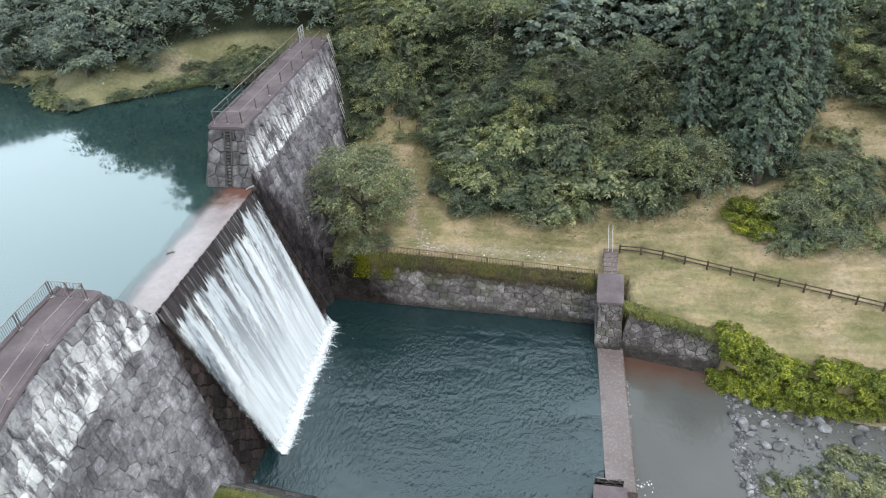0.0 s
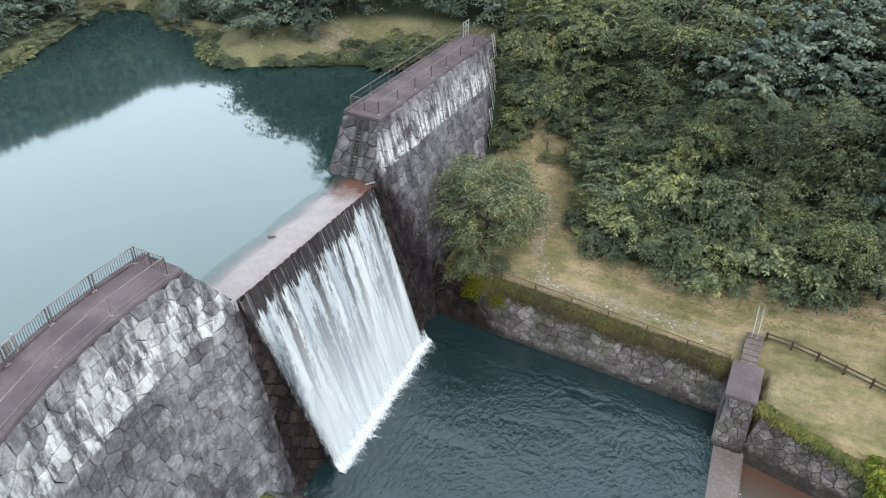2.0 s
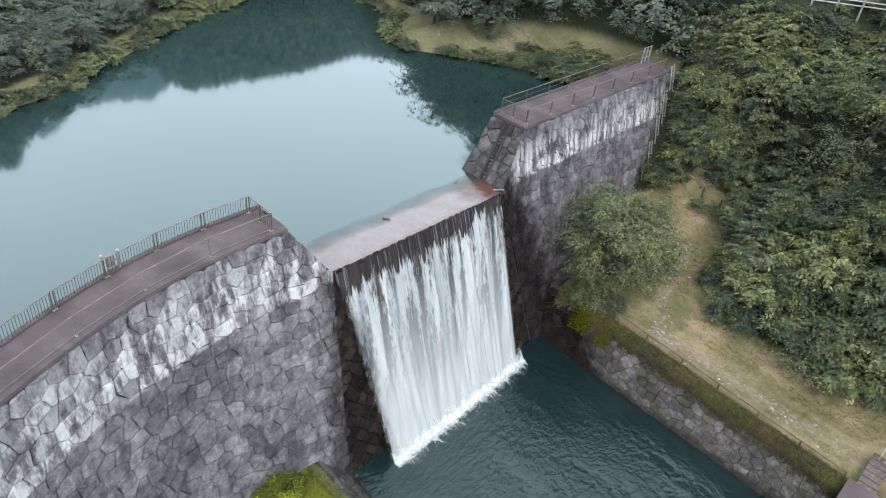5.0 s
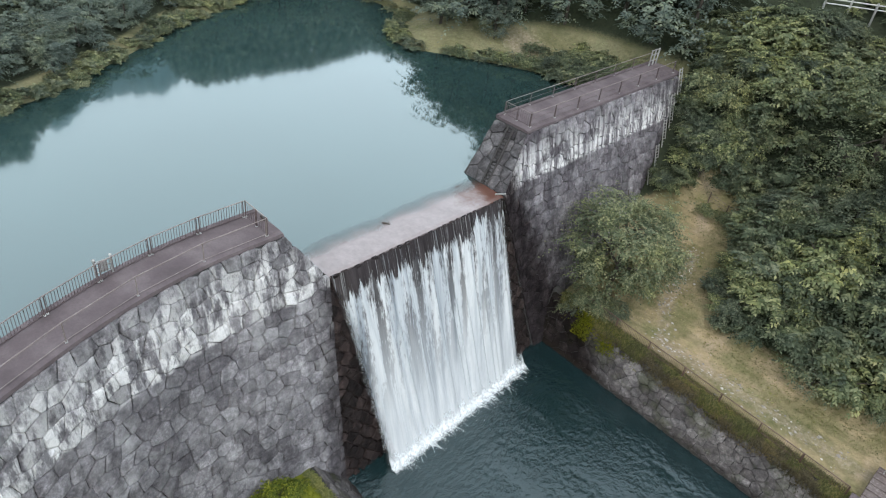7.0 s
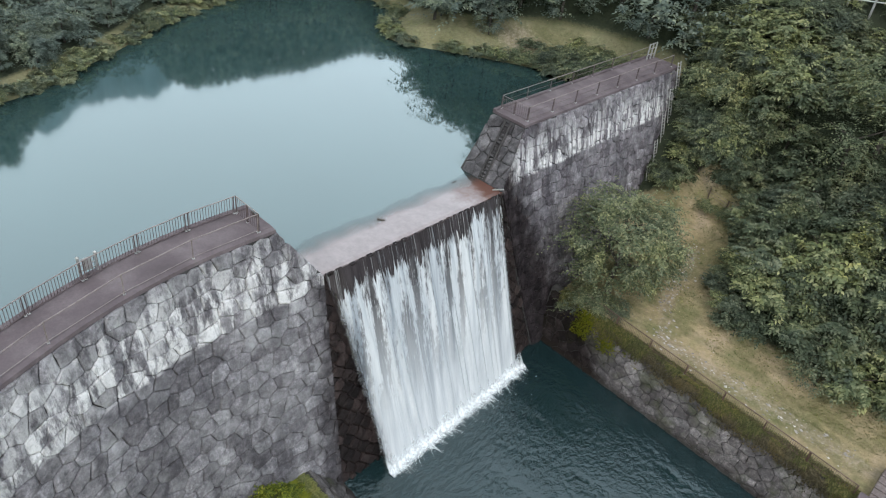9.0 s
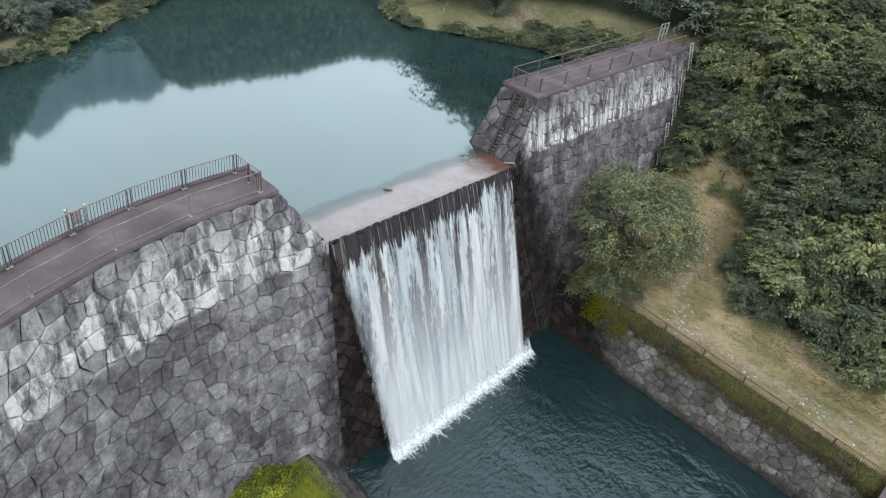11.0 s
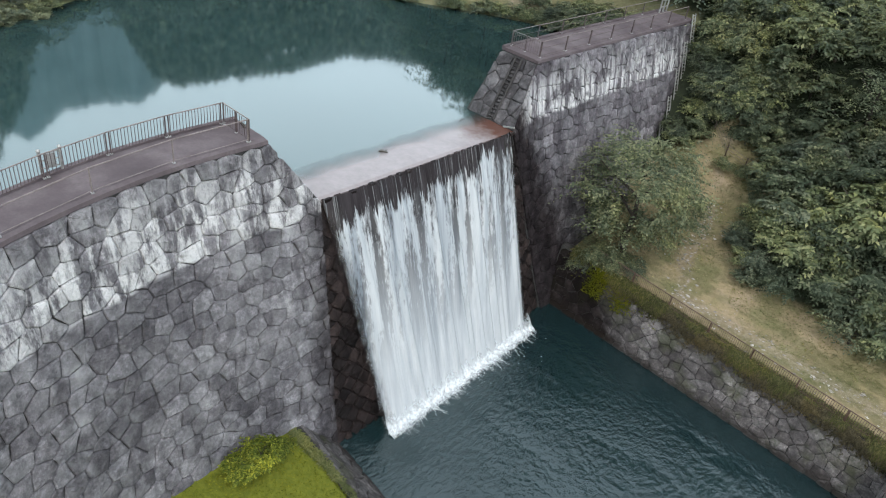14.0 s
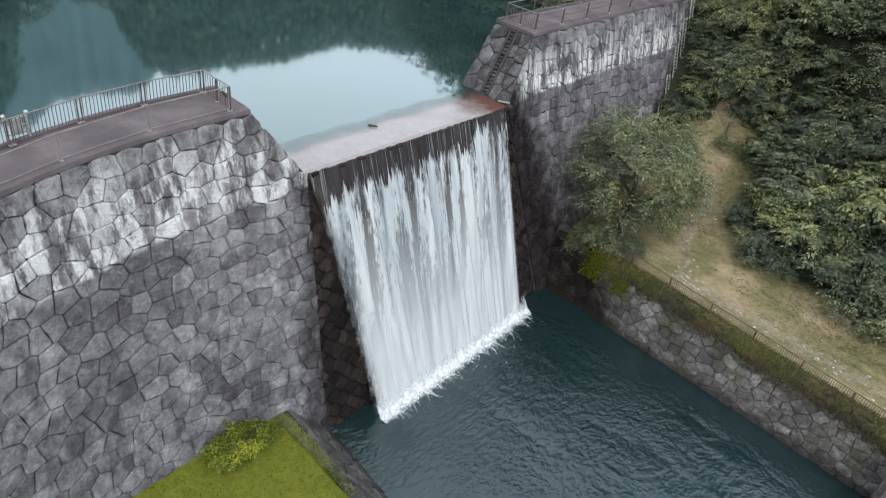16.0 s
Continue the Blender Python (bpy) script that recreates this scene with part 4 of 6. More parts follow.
def splash():
    """Spray where the fall meets the pool: a churned ridge and many thrown tongues."""
    r = random.Random(3)
    foot = lambda y: 0.35 + 0.95 * (3 - y) / 17.2  # noqa: E731
    verts, faces = [], []

    def tongue(p, way, length, width, lift):
        k = len(verts)
        w = Vector((way[1], -way[0], 0)) * width
        p = Vector(p)
        tip = p + Vector((way[0], way[1], 0)) * length
        mid = (p + tip) / 2
        verts.extend([p - w, p + w, mid + w * 0.7 + Vector((0, 0, lift)), mid - w * 0.7 + Vector((0, 0, lift)), tip + Vector((0, 0, 0.02))])
        faces.extend([(k, k + 1, k + 2, k + 3), (k + 3, k + 2, k + 4)])

    lively = [r.uniform(0.25, 1.5) for _ in range(60)]
    pulse = lambda y: lively[int((y + 14) * 2.6) % 60]  # noqa: E731
    for _ in range(6500):
        y = r.uniform(-14.1, 3.0)
        d = abs(r.gauss(0, 0.2 * (0.5 + pulse(y))))
        a = r.gauss(0.0, 0.8)
        size = r.uniform(0.4, 1.0) * max(0.12, 1 - d * 0.6)
        tongue((4.0 + foot(y) + d, y, r.uniform(0.0, 0.22) * max(0, 1 - d)), (math.cos(a), math.sin(a)), 0.22 * size, 0.045 * size, 0.08 * size)
    for _ in range(420):
        y = r.uniform(-14.1, 3.1)
        a = r.gauss(-0.1, 0.35)
        tongue((4.2 + foot(y) + r.uniform(0, 0.3), y, 0.02), (math.cos(a), math.sin(a)), 1.0 * (0.3 + pulse(y)) * r.uniform(0.15, 1.0) ** 2.2, r.uniform(0.008, 0.02), 0.03)
    ob = raw("splash", verts, faces, SPRAY)
    tagged(ob, "white spray thrown up where the fall meets the pool", "spray", kind="stuff")
    verts, faces = [], []
    cols, rings = 260, ((3.5, 1.5), (3.78, 0.8), (4.1, 0.3), (4.4, 0.14), (4.75, 0.015))
    for i in range(cols):
        y = -14.15 + 17.25 * i / (cols - 1)
        f = 0.7 + 0.4 * pulse(y) * r.uniform(0.7, 1.15)
        for n, (x, z) in enumerate(rings):
            verts.append((x + foot(y) + 0.12 * (f - 1) * n / 2, y, z * (f if n < 4 else 1)))
    w = len(rings)
    faces = [(i * w + n, (i + 1) * w + n, (i + 1) * w + n + 1, i * w + n + 1) for i in range(cols - 1) for n in range(w - 1)]
    return tagged(raw("churned_water", verts, faces, MIST, smooth=True), "churned white water at the foot of the fall", "spray", kind="stuff")


splash()


def lip_stones():
    """Uneven worn blocks along the weir lip, between which the water parts."""
    rl = random.Random(15)
    y = LEFT_LIP + 0.3
    while y < RIGHT_LIP - 0.2:
        w = rl.uniform(0.18, 0.5)
        bm = bmesh.new()
        add_box(bm, -0.16, 0, -0.2, 0.06 + rl.uniform(0, 0.1), w, rl.uniform(0.0, 0.05), 0.03)
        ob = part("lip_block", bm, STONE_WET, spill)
        ob.location = (0.05, y, Z_SILL - 0.01)
        y += w + rl.uniform(0.1, 0.9)


lip_stones()


def boil():
    """Foam flecks drifting from the fall and over the low sill."""
    r = random.Random(8)
    verts, faces = [], []
    for _ in range(260):
        if r.random() < 0.6:
            x, y, z, s = 34.15 + abs(r.gauss(0, 0.16)), r.uniform(-13.2, -1), -0.7, r.uniform(0.012, 0.03)
        elif r.random() < 0.35:
            x, y, z, s = 35.0 + r.gauss(0, 0.5), -12.6 + r.gauss(0, 0.35), -0.69, r.uniform(0.015, 0.045)
        else:
            x, y, z, s = 4.6 + abs(r.gauss(0, 1.1)), r.uniform(-13, 3), 0.012, r.uniform(0.012, 0.03)
        k, n = len(verts), 6
        for i in range(n):
            a = 2 * math.pi * i / n
            q = s * r.uniform(0.5, 1.3)
            verts.append((x + q * math.cos(a), y + 2.4 * q * math.sin(a), z))
        verts.append((x, y, z + 0.3 * s))
        faces += [(k + i, k + (i + 1) % n, k + n) for i in range(n)]
    return tagged(raw("foam_flecks", verts, faces, SPRAY), "white foam flecks on the water", "foam", kind="stuff")


boil()

# ---- rails, ladders and fences ----


def baluster_mesh(name, h, r, material):
    bm = bmesh.new()
    add_rod(bm, (0, 0, 0), (0, 0, h), r, 5)
    me = bpy.data.meshes.new(name)
    bm.to_mesh(me)
    bm.free()
    me.materials.append(material)
    return me


def railing(name, points, height, posts, bars, material, label, group, r_post=0.045, r_rail=0.035, low=0.1, bar_mesh=None, mid=False, twin=False):
    """A run of railing along a polyline: posts, upper and lower rail, upright bars."""
    top = group_of(name, *points[0])
    o = Vector(points[0])
    for a, b in zip(points, points[1:]):
        a, b = Vector(a) - o, Vector(b) - o
        way, length = (b - a).normalized(), (b - a).length
        up = Vector((0, 0, height))
        rod("top_rail", a + up, b + up, r_rail * 1.2, STEEL_PALE if material is STEEL else material, top)
        rod("lower_rail", a + Vector((0, 0, low)), b + Vector((0, 0, low)), r_rail * 0.7, material, top)
        if mid:
            rod("middle_rail", a + up * 0.55, b + up * 0.55, r_rail * 0.7, material, top)
        k = max(1, round(length / posts))
        for i in range(0 if a.length < 1e-6 else 1, k + 1):
            for side in ((-0.09, 0.09) if twin else (0.0,)):
                p = a + way * (length * i / k + side)
                bm = bmesh.new()
                add_box(bm, p.x - r_post, p.y - r_post, p.z - 0.03, p.x + r_post, p.y + r_post, p.z + height + 0.02, 0.008)
                post = part("post", bm, material, top)
                bm = bmesh.new()
                add_box(bm, p.x - 2.2 * r_post, p.y - 2.2 * r_post, p.z - 0.03, p.x + 2.2 * r_post, p.y + 2.2 * r_post, p.z + 0.03)
                part("base_plate", bm, GALV, post, "pale galvanised base plate")
        if bar_mesh:
            kk = int(length / bars)
            for i in range(1, kk):
                q = new("bar", bar_mesh)
                q.parent = top
                q.location = a + way * (length * i / kk) + Vector((0, 0, low))
    return tagged(top, label, "railing", group)


DECK = Z_TOP
BAR = baluster_mesh("bar", 1.08, 0.016, STEEL)


def along(x, y0, y1, z, step=2.4):
    """Points on the dam's axis at a set distance from its face, a post's spacing apart."""
    k = max(1, round(abs(y1 - y0) / step))
    return [(x + axis_shift(y0 + (y1 - y0) * i / k), y0 + (y1 - y0) * i / k, z) for i in range(k + 1)]


L_BACK, L_FRONT, R_BACK, R_FRONT, L_NEAR, R_NEAR = -3.68, -1.3, -4.2, -1.4, -20.3, 6.0
railing("railing", along(L_BACK, L_NEAR, -45.5, DECK + 0.1, 3.0), 1.16, 9, 0.17, STEEL, "brown steel railing with upright bars along the walkway", "dam railings", r_post=0.028, r_rail=0.026, bar_mesh=BAR, twin=True)
railing("railing", [(L_BACK, L_NEAR + 0.08, DECK), (L_FRONT, L_NEAR + 0.08, DECK)], 1.24, 1.2, 0.2, STEEL, "short brown steel railing closing the walkway end", "dam railings", r_post=0.032, r_rail=0.026, bar_mesh=BAR)
railing("railing", along(L_FRONT, L_NEAR, -45.5, DECK, 4.2), 1.24, 9, 0, STEEL_PALE, "thin pale pipe handrail along the walkway edge", "dam railings", r_post=0.03, r_rail=0.03, low=0.12)
railing("railing", along(R_BACK, R_NEAR, 29.4, DECK + 0.1, 3.3), 1.1, 9, 0.17, STEEL, "brown steel railing on the lake side of the walkway", "dam railings", r_post=0.035, r_rail=0.028, bar_mesh=None, mid=True)
railing("railing", [(R_BACK - 0.75, R_NEAR - 0.08, DECK), (R_FRONT - 0.75, R_NEAR - 0.08, DECK)], 1.2, 1.5, 0.2, STEEL, "short brown steel railing closing the walkway end", "dam railings", r_post=0.032, r_rail=0.026, bar_mesh=BAR)
railing("railing", along(R_FRONT, R_NEAR, 29.6, DECK, 3.3), 1.2, 9, 0.17, STEEL, "brown steel railing along the downstream walkway edge", "dam railings", r_post=0.045, r_rail=0.028, bar_mesh=None, mid=True)
FENCE_PAINT = surf("faded_brown_paint", (0.07, 0.04, 0.03), (0.11, 0.068, 0.05), (0.17, 0.11, 0.085), 2.0, 20.0, 0.6, 0.2, 0.004)
FBAR = baluster_mesh("bar", 0.9, 0.02, FENCE_PAINT)
railing("fence", [(5.8, WALL_Y(5.8) + 2.0, WALL_Z(5.8) + 0.05), (30.9, WALL_Y(30.9) + 1.5, WALL_Z(30.9) + 0.05)], 1.05, 3.45, 0.16, FENCE_PAINT, "faded brown steel fence along the pool wall", "bank fences", r_post=0.06, bar_mesh=FBAR)


def gauge():
    """A pair of round-headed white bollards with thin bars fixed at the lake side of the walkway."""
    g = group_of("gauge_stand", -4.0 + axis_shift(-29.3), -29.3, DECK)
    for y in (-0.45, 0.45):
        bm = bmesh.new()
        add_rod(bm, (0, y, 0), (0, y, 1.18), 0.07, 8)
        bmesh.ops.create_uvsphere(bm, u_segments=8, v_segments=5, radius=0.1, matrix=Matrix.Translation((0, y, 1.2)))
        part("post", bm, GALV, g)
    for z in (0.35, 0.7, 1.05):
        rod("bar", (0, -0.45, z), (0, 0.45, z), 0.03, GALV, g)
    bm = bmesh.new()
    add_box(bm, -0.03, -0.22, 0.3, 0.03, 0.22, 1.0, 0.01)
    part("plate", bm, GALV, g, "narrow pale gauge plate")
    return tagged(g, "pale galvanised gauge stand beside the railing", "gauge")


gauge()


def white_gate():
    g = group_of("gate_frame", -4.6, 29.5, DECK - 0.05)
    for y in (-0.7, 0, 0.7):
        rod("post", (0.0, y, 0), (0.0, y, 1.75), 0.08, GALV, g, 8)
    for z in (0.6, 1.2, 1.7):
        rod("bar", (0, -0.7, z), (0, 0.7, z), 0.05, GALV, g)
    return tagged(g, "white metal gate frame at the walkway end", "gate")


white_gate()


def ladder(a, b, width, across, material, label, step=0.32, name="ladder", r=0.06):
    """Two stiles and rungs from foot a to head b; across: the way from stile to stile."""
    a, b, w = Vector(a), Vector(b), Vector(across).normalized() * (width / 2)
    g = group_of(name, *a)
    rod("stile", -w, b - a - w, r, material, g)
    rod("stile", w, b - a + w, r, material, g)
    k = int((b - a).length / step)
    for i in range(k):
        p = (b - a) * ((i + 0.6) / k)
        rod("rung", p - w, p + w, r * 0.75, material, g, 5)
    return tagged(g, label, "ladder", "ladders")


for i in range(5):
    z0, z1 = 18.2 - 2.35 * i, 21.7 - 2.35 * i
    y = 29.75 - 1.22 * i
    ladder((face_x(z0) - 0.3, y, z0), (face_x(z1) - 0.22, y, z1), 0.55, (0, 1, 0), GALV, "galvanised access ladder stepping down the dam flank")
foot, head = Vector(on_notch(-2.2, 0.15, 0.2)), Vector(on_notch(-2.5, 5.4, 0.2))
ladder(foot, head, 0.6, (1, 0, 0), RUNG, "dark step irons set in the sloping wing end", 0.3, "step_irons", 0.085)
bar = rod("drain_pipe", (0, -1.0, 0.45), (0, 0.35, 0.0), 0.07, GALV, None)
bar.location = (0.05, 1.0, Z_SILL + 0.35)
tagged(bar, "short white pipe lying by the sill corner", "pipe")


def driftwood(x, y, z, s, turn):
    bm = bmesh.new()
    add_rod(bm, (-0.35 * s, 0, 0.06), (0.35 * s, 0.05, 0.1), 0.09 * s, 6, 0.05 * s)
    add_rod(bm, (0.05 * s, 0, 0.08), (0.2 * s, 0.22 * s, 0.2), 0.045 * s, 5, 0.02 * s)
    ob = part("driftwood", bm, BARK)
    ob.matrix_basis = pose(x, y, z, 0, 0, turn)
    return tagged(ob, "dark piece of driftwood stranded on the sill", "driftwood", "driftwood")


driftwood(-2.57, -9.25, Z_SILL + 0.06, 0.9, 20)
driftwood(-3.3, -0.8, Z_SILL + 0.06, 0.5, 70)
driftwood(-3.0, -19.5, Z_TOP - 0.02, 0.9, -20)


def timber_fence():
    g = group_of("timber_fence", 34.4, 11.0, 0)
    xs = np.arange(33.4, 62, 2.05)
    tops = []
    for x in xs:
        y = fence_line(x) - 0.1
        z = land_at(x, y)
        p = Vector((x - 34.4, y - 11.0, z))
        bm = bmesh.new()
        add_rod(bm, p - Vector((0, 0, 0.2)), p + Vector((0, 0, 1.0)), 0.1, 7, 0.09)
        part("post", bm, TIMBER, g)
        tops.append(p)
    for a, b in zip(tops, tops[1:]):
        for h in (0.42, 0.85):
            over = (b - a) * 0.03
            rod("rail", a + Vector((0, 0, h)) - over, b + Vector((0, 0, h)) + over, 0.075, TIMBER, g, 6)
    return tagged(g, "weathered timber post and rail fence on the grass slope", "fence", "bank fences")


timber_fence()


def wire_fence():
    """A low wire fence across the grass between the dam and the wood."""
    spots = [(3.4, 27.0), (5.4, 26.4), (7.5, 25.6), (9.5, 25.9), (11.4, 26.2)]
    g = group_of("wire_fence", *spots[0], land_at(*spots[0]))
    pts = [Vector((x - spots[0][0], y - spots[0][1], land_at(x, y) - land_at(*spots[0]))) for x, y in spots]
    for p in pts:
        rod("post", p - Vector((0, 0, 0.2)), p + Vector((0, 0, 1.15)), 0.06, TIMBER, g)
    for a, b in zip(pts, pts[1:]):
        for h in (0.35, 0.7, 1.05):
            rod("wire", a + Vector((0, 0, h)), b + Vector((0, 0, h)), 0.018, STEEL, g, 4)
    return tagged(g, "low brown wire fence across the grass", "fence", "bank fences")


wire_fence()


def stair_rail():
    g = group_of("stair_handrail", 32.0, 10.6, 5.3)
    for x in (0.2, 0.62):
        rod("post", (x, 0.0, 0), (x, 0.0, 1.0), 0.04, GALV, g)
        rod("post", (x, 2.6, 0.9), (x, 2.6, 2.0), 0.04, GALV, g)
        rod("handrail", (x, -0.1, 1.0), (x, 2.7, 2.0), 0.05, GALV, g)
    return tagged(g, "pale metal stair handrail above the pier", "handrail")


stair_rail()


def guard_rail():
    """White roadside guard rail on the slope above the wood."""
    g = group_of("guard_rail", 10, 43, land_at(10, 43))
    pts = [(6.2 + 2.1 * i, 40.9 + 1.2 * i) for i in range(5)]
    z0, z1 = land_at(*pts[0]), land_at(*pts[-1])
    z = [z0 + (z1 - z0) * i / 4 for i in range(5)]
    for (x, y), h in zip(pts, z):
        rod("post", (x - 10, y - 43, h - 1.2 - z[2]), (x - 10, y - 43, h + 1.15 - z[2]), 0.11, GALV, g, 8)
    for (x, y), h, (u, v), k in zip(pts, z, pts[1:], z[1:]):
        for lift in (0.95, 0.5):
            rod("rail", (x - 10, y - 43, h + lift - z[2]), (u - 10, v - 43, k + lift - z[2]), 0.07, GALV, g, 8)
    g.location = (10, 43, z[2])
    return tagged(g, "white steel guard rail on the wooded slope", "guard rail")


guard_rail()

# ---- plants ----


def leaf_cards(centres, normals, sizes, rs, slim=0.55, droop=0.0, axes=None):
    """Leaves as small bent diamonds: one array of vertices and one of faces."""
    n = len(centres)
    nrm = normals / (np.linalg.norm(normals, axis=1, keepdims=True) + 1e-9)
    a = rs.normal(size=(n, 3)) if axes is None else np.array(axes)
    a[:, 2] -= droop
    a -= (a * nrm).sum(1, keepdims=True) * nrm
    a /= np.linalg.norm(a, axis=1, keepdims=True) + 1e-9
    b = np.cross(nrm, a)
    s = sizes[:, None]
    bend = nrm * s * 0.18
    v = np.stack([centres - a * s * 0.5 - bend, centres + b * s * slim * 0.5, centres + a * s * 0.5 - bend, centres - b * s * slim * 0.5], 1).reshape(-1, 3)
    k = np.arange(n)[:, None] * 4
    f = np.concatenate([k + [0, 1, 3], k + [1, 2, 3]], 1).reshape(-1, 3)
    return v, f


def clump_leaves(radius, height, clumps, per, leaf, rs, flat=0.75, low=-0.25, clump_size=0.36, on_shoot=8):
    """Leaf centres, normals, sizes and axes of a crown: clumps of arching shoots with leaves in rows along them."""
    cs, ns, sz, ax = [], [], [], []
    for _ in range(clumps):
        d = rs.normal(size=3)
        d /= np.linalg.norm(d)
        d[2] = max(low, d[2])
        reach = rs.uniform(0.5, 1.0) ** 0.6
        c = d * reach * np.array([radius, radius, height / 2]) * 0.78
        r = radius * clump_size * rs.uniform(0.6, 1.3)
        shoots = max(1, per // on_shoot)
        q = rs.normal(size=(shoots, 3)) + d * 0.9
        q[:, 2] = np.abs(q[:, 2]) * 0.8 + 0.1
        q /= np.linalg.norm(q, axis=1, keepdims=True)
        side = np.cross(q, [0.0, 0.0, 1.0]) + rs.normal(scale=0.2, size=(shoots, 3))
        side /= np.linalg.norm(side, axis=1, keepdims=True) + 1e-9
        long = rs.uniform(0.65, 1.25, (shoots, 1)) * r
        start = c + rs.normal(scale=0.3, size=(shoots, 3)) * r * np.array([1, 1, flat])
        for i in range(on_shoot):
            t = (i + 0.6) / on_shoot
            hand = 1 if i % 2 else -1
            arch = np.array([0, 0, -0.45]) * t * t * long
            p = start + q * long * t * np.array([1, 1, flat]) + arch
            axis = q * (0.45 + 0.5 * t) + side * hand * (1 - 0.6 * t) + [0, 0, -0.25]
            axis /= np.linalg.norm(axis, axis=1, keepdims=True)
            size = leaf * rs.uniform(0.7, 1.25, shoots) * (1.1 - 0.35 * t)
            cs.append(p + axis * size[:, None] * 0.45)
            ns.append(np.array([0, 0, 1.0]) + q * 0.35 + d * 0.25 + rs.normal(scale=0.3, size=(shoots, 3)))
            sz.append(size)
            ax.append(axis)
    return np.concatenate(cs), np.concatenate(ns), np.concatenate(sz), np.concatenate(ax)


def leafy_crown(radius, height, clumps, per, leaf, rs, flat, low, lump, slim):
    c, nr, size, axes = clump_leaves(radius, height, clumps, per, leaf, rs, flat, low, lump)
    return leaf_cards(c, nr, size, rs, slim, 0.0, axes)


def mesh_of(name, v, f, material):
    me = bpy.data.meshes.new(name)
    me.vertices.add(len(v))
    me.vertices.foreach_set("co", np.asarray(v, np.float32).ravel())
    f = np.asarray(f)
    k = f.shape[1]
    me.loops.add(f.size)
    me.loops.foreach_set("vertex_index", f.astype(np.int32).ravel())
    me.polygons.add(len(f))
    me.polygons.foreach_set("loop_start", np.arange(0, f.size, k, dtype=np.int32))
    me.materials.append(material)
    me.update(calc_edges=True)
    return me


def trunk_mesh(height, r, limbs, spread_, rs):
    bm = bmesh.new()
    p, tops = Vector((0, 0, -0.6)), []
    for i in range(4):
        q = Vector((rs.uniform(-0.12, 0.12) * height * 0.3, rs.uniform(-0.12, 0.12) * height * 0.3, height * (i + 1) / 4))
        add_rod(bm, p, q, r * (1 - 0.2 * i), 7, r * (1 - 0.2 * (i + 1)))
        p = q
        tops.append(q)
    for i in range(limbs):
        base = tops[min(3, 1 + i % 3)]
        a = 2 * math.pi * i / limbs + rs.uniform(-0.4, 0.4)
        tip = base + Vector((math.cos(a), math.sin(a), rs.uniform(0.35, 0.9))) * spread_ * rs.uniform(0.6, 0.95)
        add_rod(bm, base, tip, r * 0.4, 5, r * 0.12)
    me = bpy.data.meshes.new("trunk")
    bm.to_mesh(me)
    bm.free()
    me.materials.append(BARK)
    return me


def plant(name, crown_me, trunk_me, crown_z, label, category, group):
    g = new(name)
    t = new("trunk", trunk_me)
    t.parent = g
    c = new("crown", crown_me)
    c.parent = g
    c.location = (0, 0, crown_z)
    return tagged(g, label, category, group)


def broad_tree(radius, height, leaf, material, seed, clumps=46, per=62, flat=0.5, lump=0.42, low=-0.25, rise=0.55, name="tree", label="broadleaf tree with a dense green crown", group="hillside trees"):
    rs = np.random.RandomState(seed)
    v, f = leafy_crown(radius, height, clumps, per, leaf, rs, flat, low, lump, 0.5)
    return plant(name, mesh_of("crown", v, f, material), trunk_mesh(height * 0.62, 0.06 * radius, 6, radius * 0.8, rs), height * rise, label, "tree", group)


def shrub(radius, height, leaf, material, seed, clumps=24, per=60, label="dense green hillside shrub", group="hillside shrubs", name="shrub"):
    rs = np.random.RandomState(seed)
    v, f = leafy_crown(radius, height, clumps, per, leaf, rs, 0.6, -0.1, 0.42, 0.46)
    return plant(name, mesh_of("crown", v, f, material), trunk_mesh(height * 0.5, 0.05 * radius, 5, radius * 0.7, rs), height * 0.42, label, "shrub", group)


def conifer(radius, height, seed, label="tall dark cedar with drooping branches"):
    rs = np.random.RandomState(seed)
    cs, ns, sz = [], [], []
    tiers = 22
    for i in range(tiers):
        s = i / tiers
        z = height * (0.16 + 0.84 * s)
        reach = radius * (1 - s) ** 0.75 * rs.uniform(0.85, 1.1)
        for _ in range(9):
            a = rs.uniform(0, 2 * np.pi)
            k = 30
            t = rs.uniform(0.15, 1.0, k) ** 0.7
            x = np.stack([np.cos(a) * t * reach, np.sin(a) * t * reach, z - 0.25 * t * reach + 0 * t], 1)
            x += rs.normal(scale=0.12 * radius * 0.4, size=(k, 3)) * [1, 1, 0.7]
            cs.append(x)
            ns.append(np.stack([np.cos(a) + 0 * t, np.sin(a) + 0 * t, 0.9 + 0 * t], 1) + rs.normal(scale=0.45, size=(k, 3)))
            sz.append(rs.uniform(0.3, 0.62, k))
    v, f = leaf_cards(np.concatenate(cs), np.concatenate(ns), np.concatenate(sz), rs, 0.4, 0.6)
    return plant("cedar", mesh_of("crown", v, f, LEAF_DARK), trunk_mesh(height * 0.97, 0.035 * height, 3, radius * 0.3, rs), 0.0, label, "tree", "cedars")


def put(proto, x, y, size, turn, sink=0.25, used=[]):
    """Stands a plant on the ground; the first goes to the model itself."""
    m = pose(x, y, land_at(x, y) - sink, 0, 0, turn) @ Matrix.Diagonal((size, size, size * 1.0, 1))
    if proto not in used:
        used.append(proto)
        proto.matrix_basis = m
        return proto
    c = copy_thing(proto, m)
    c.scale = (size, size, size)
    return c


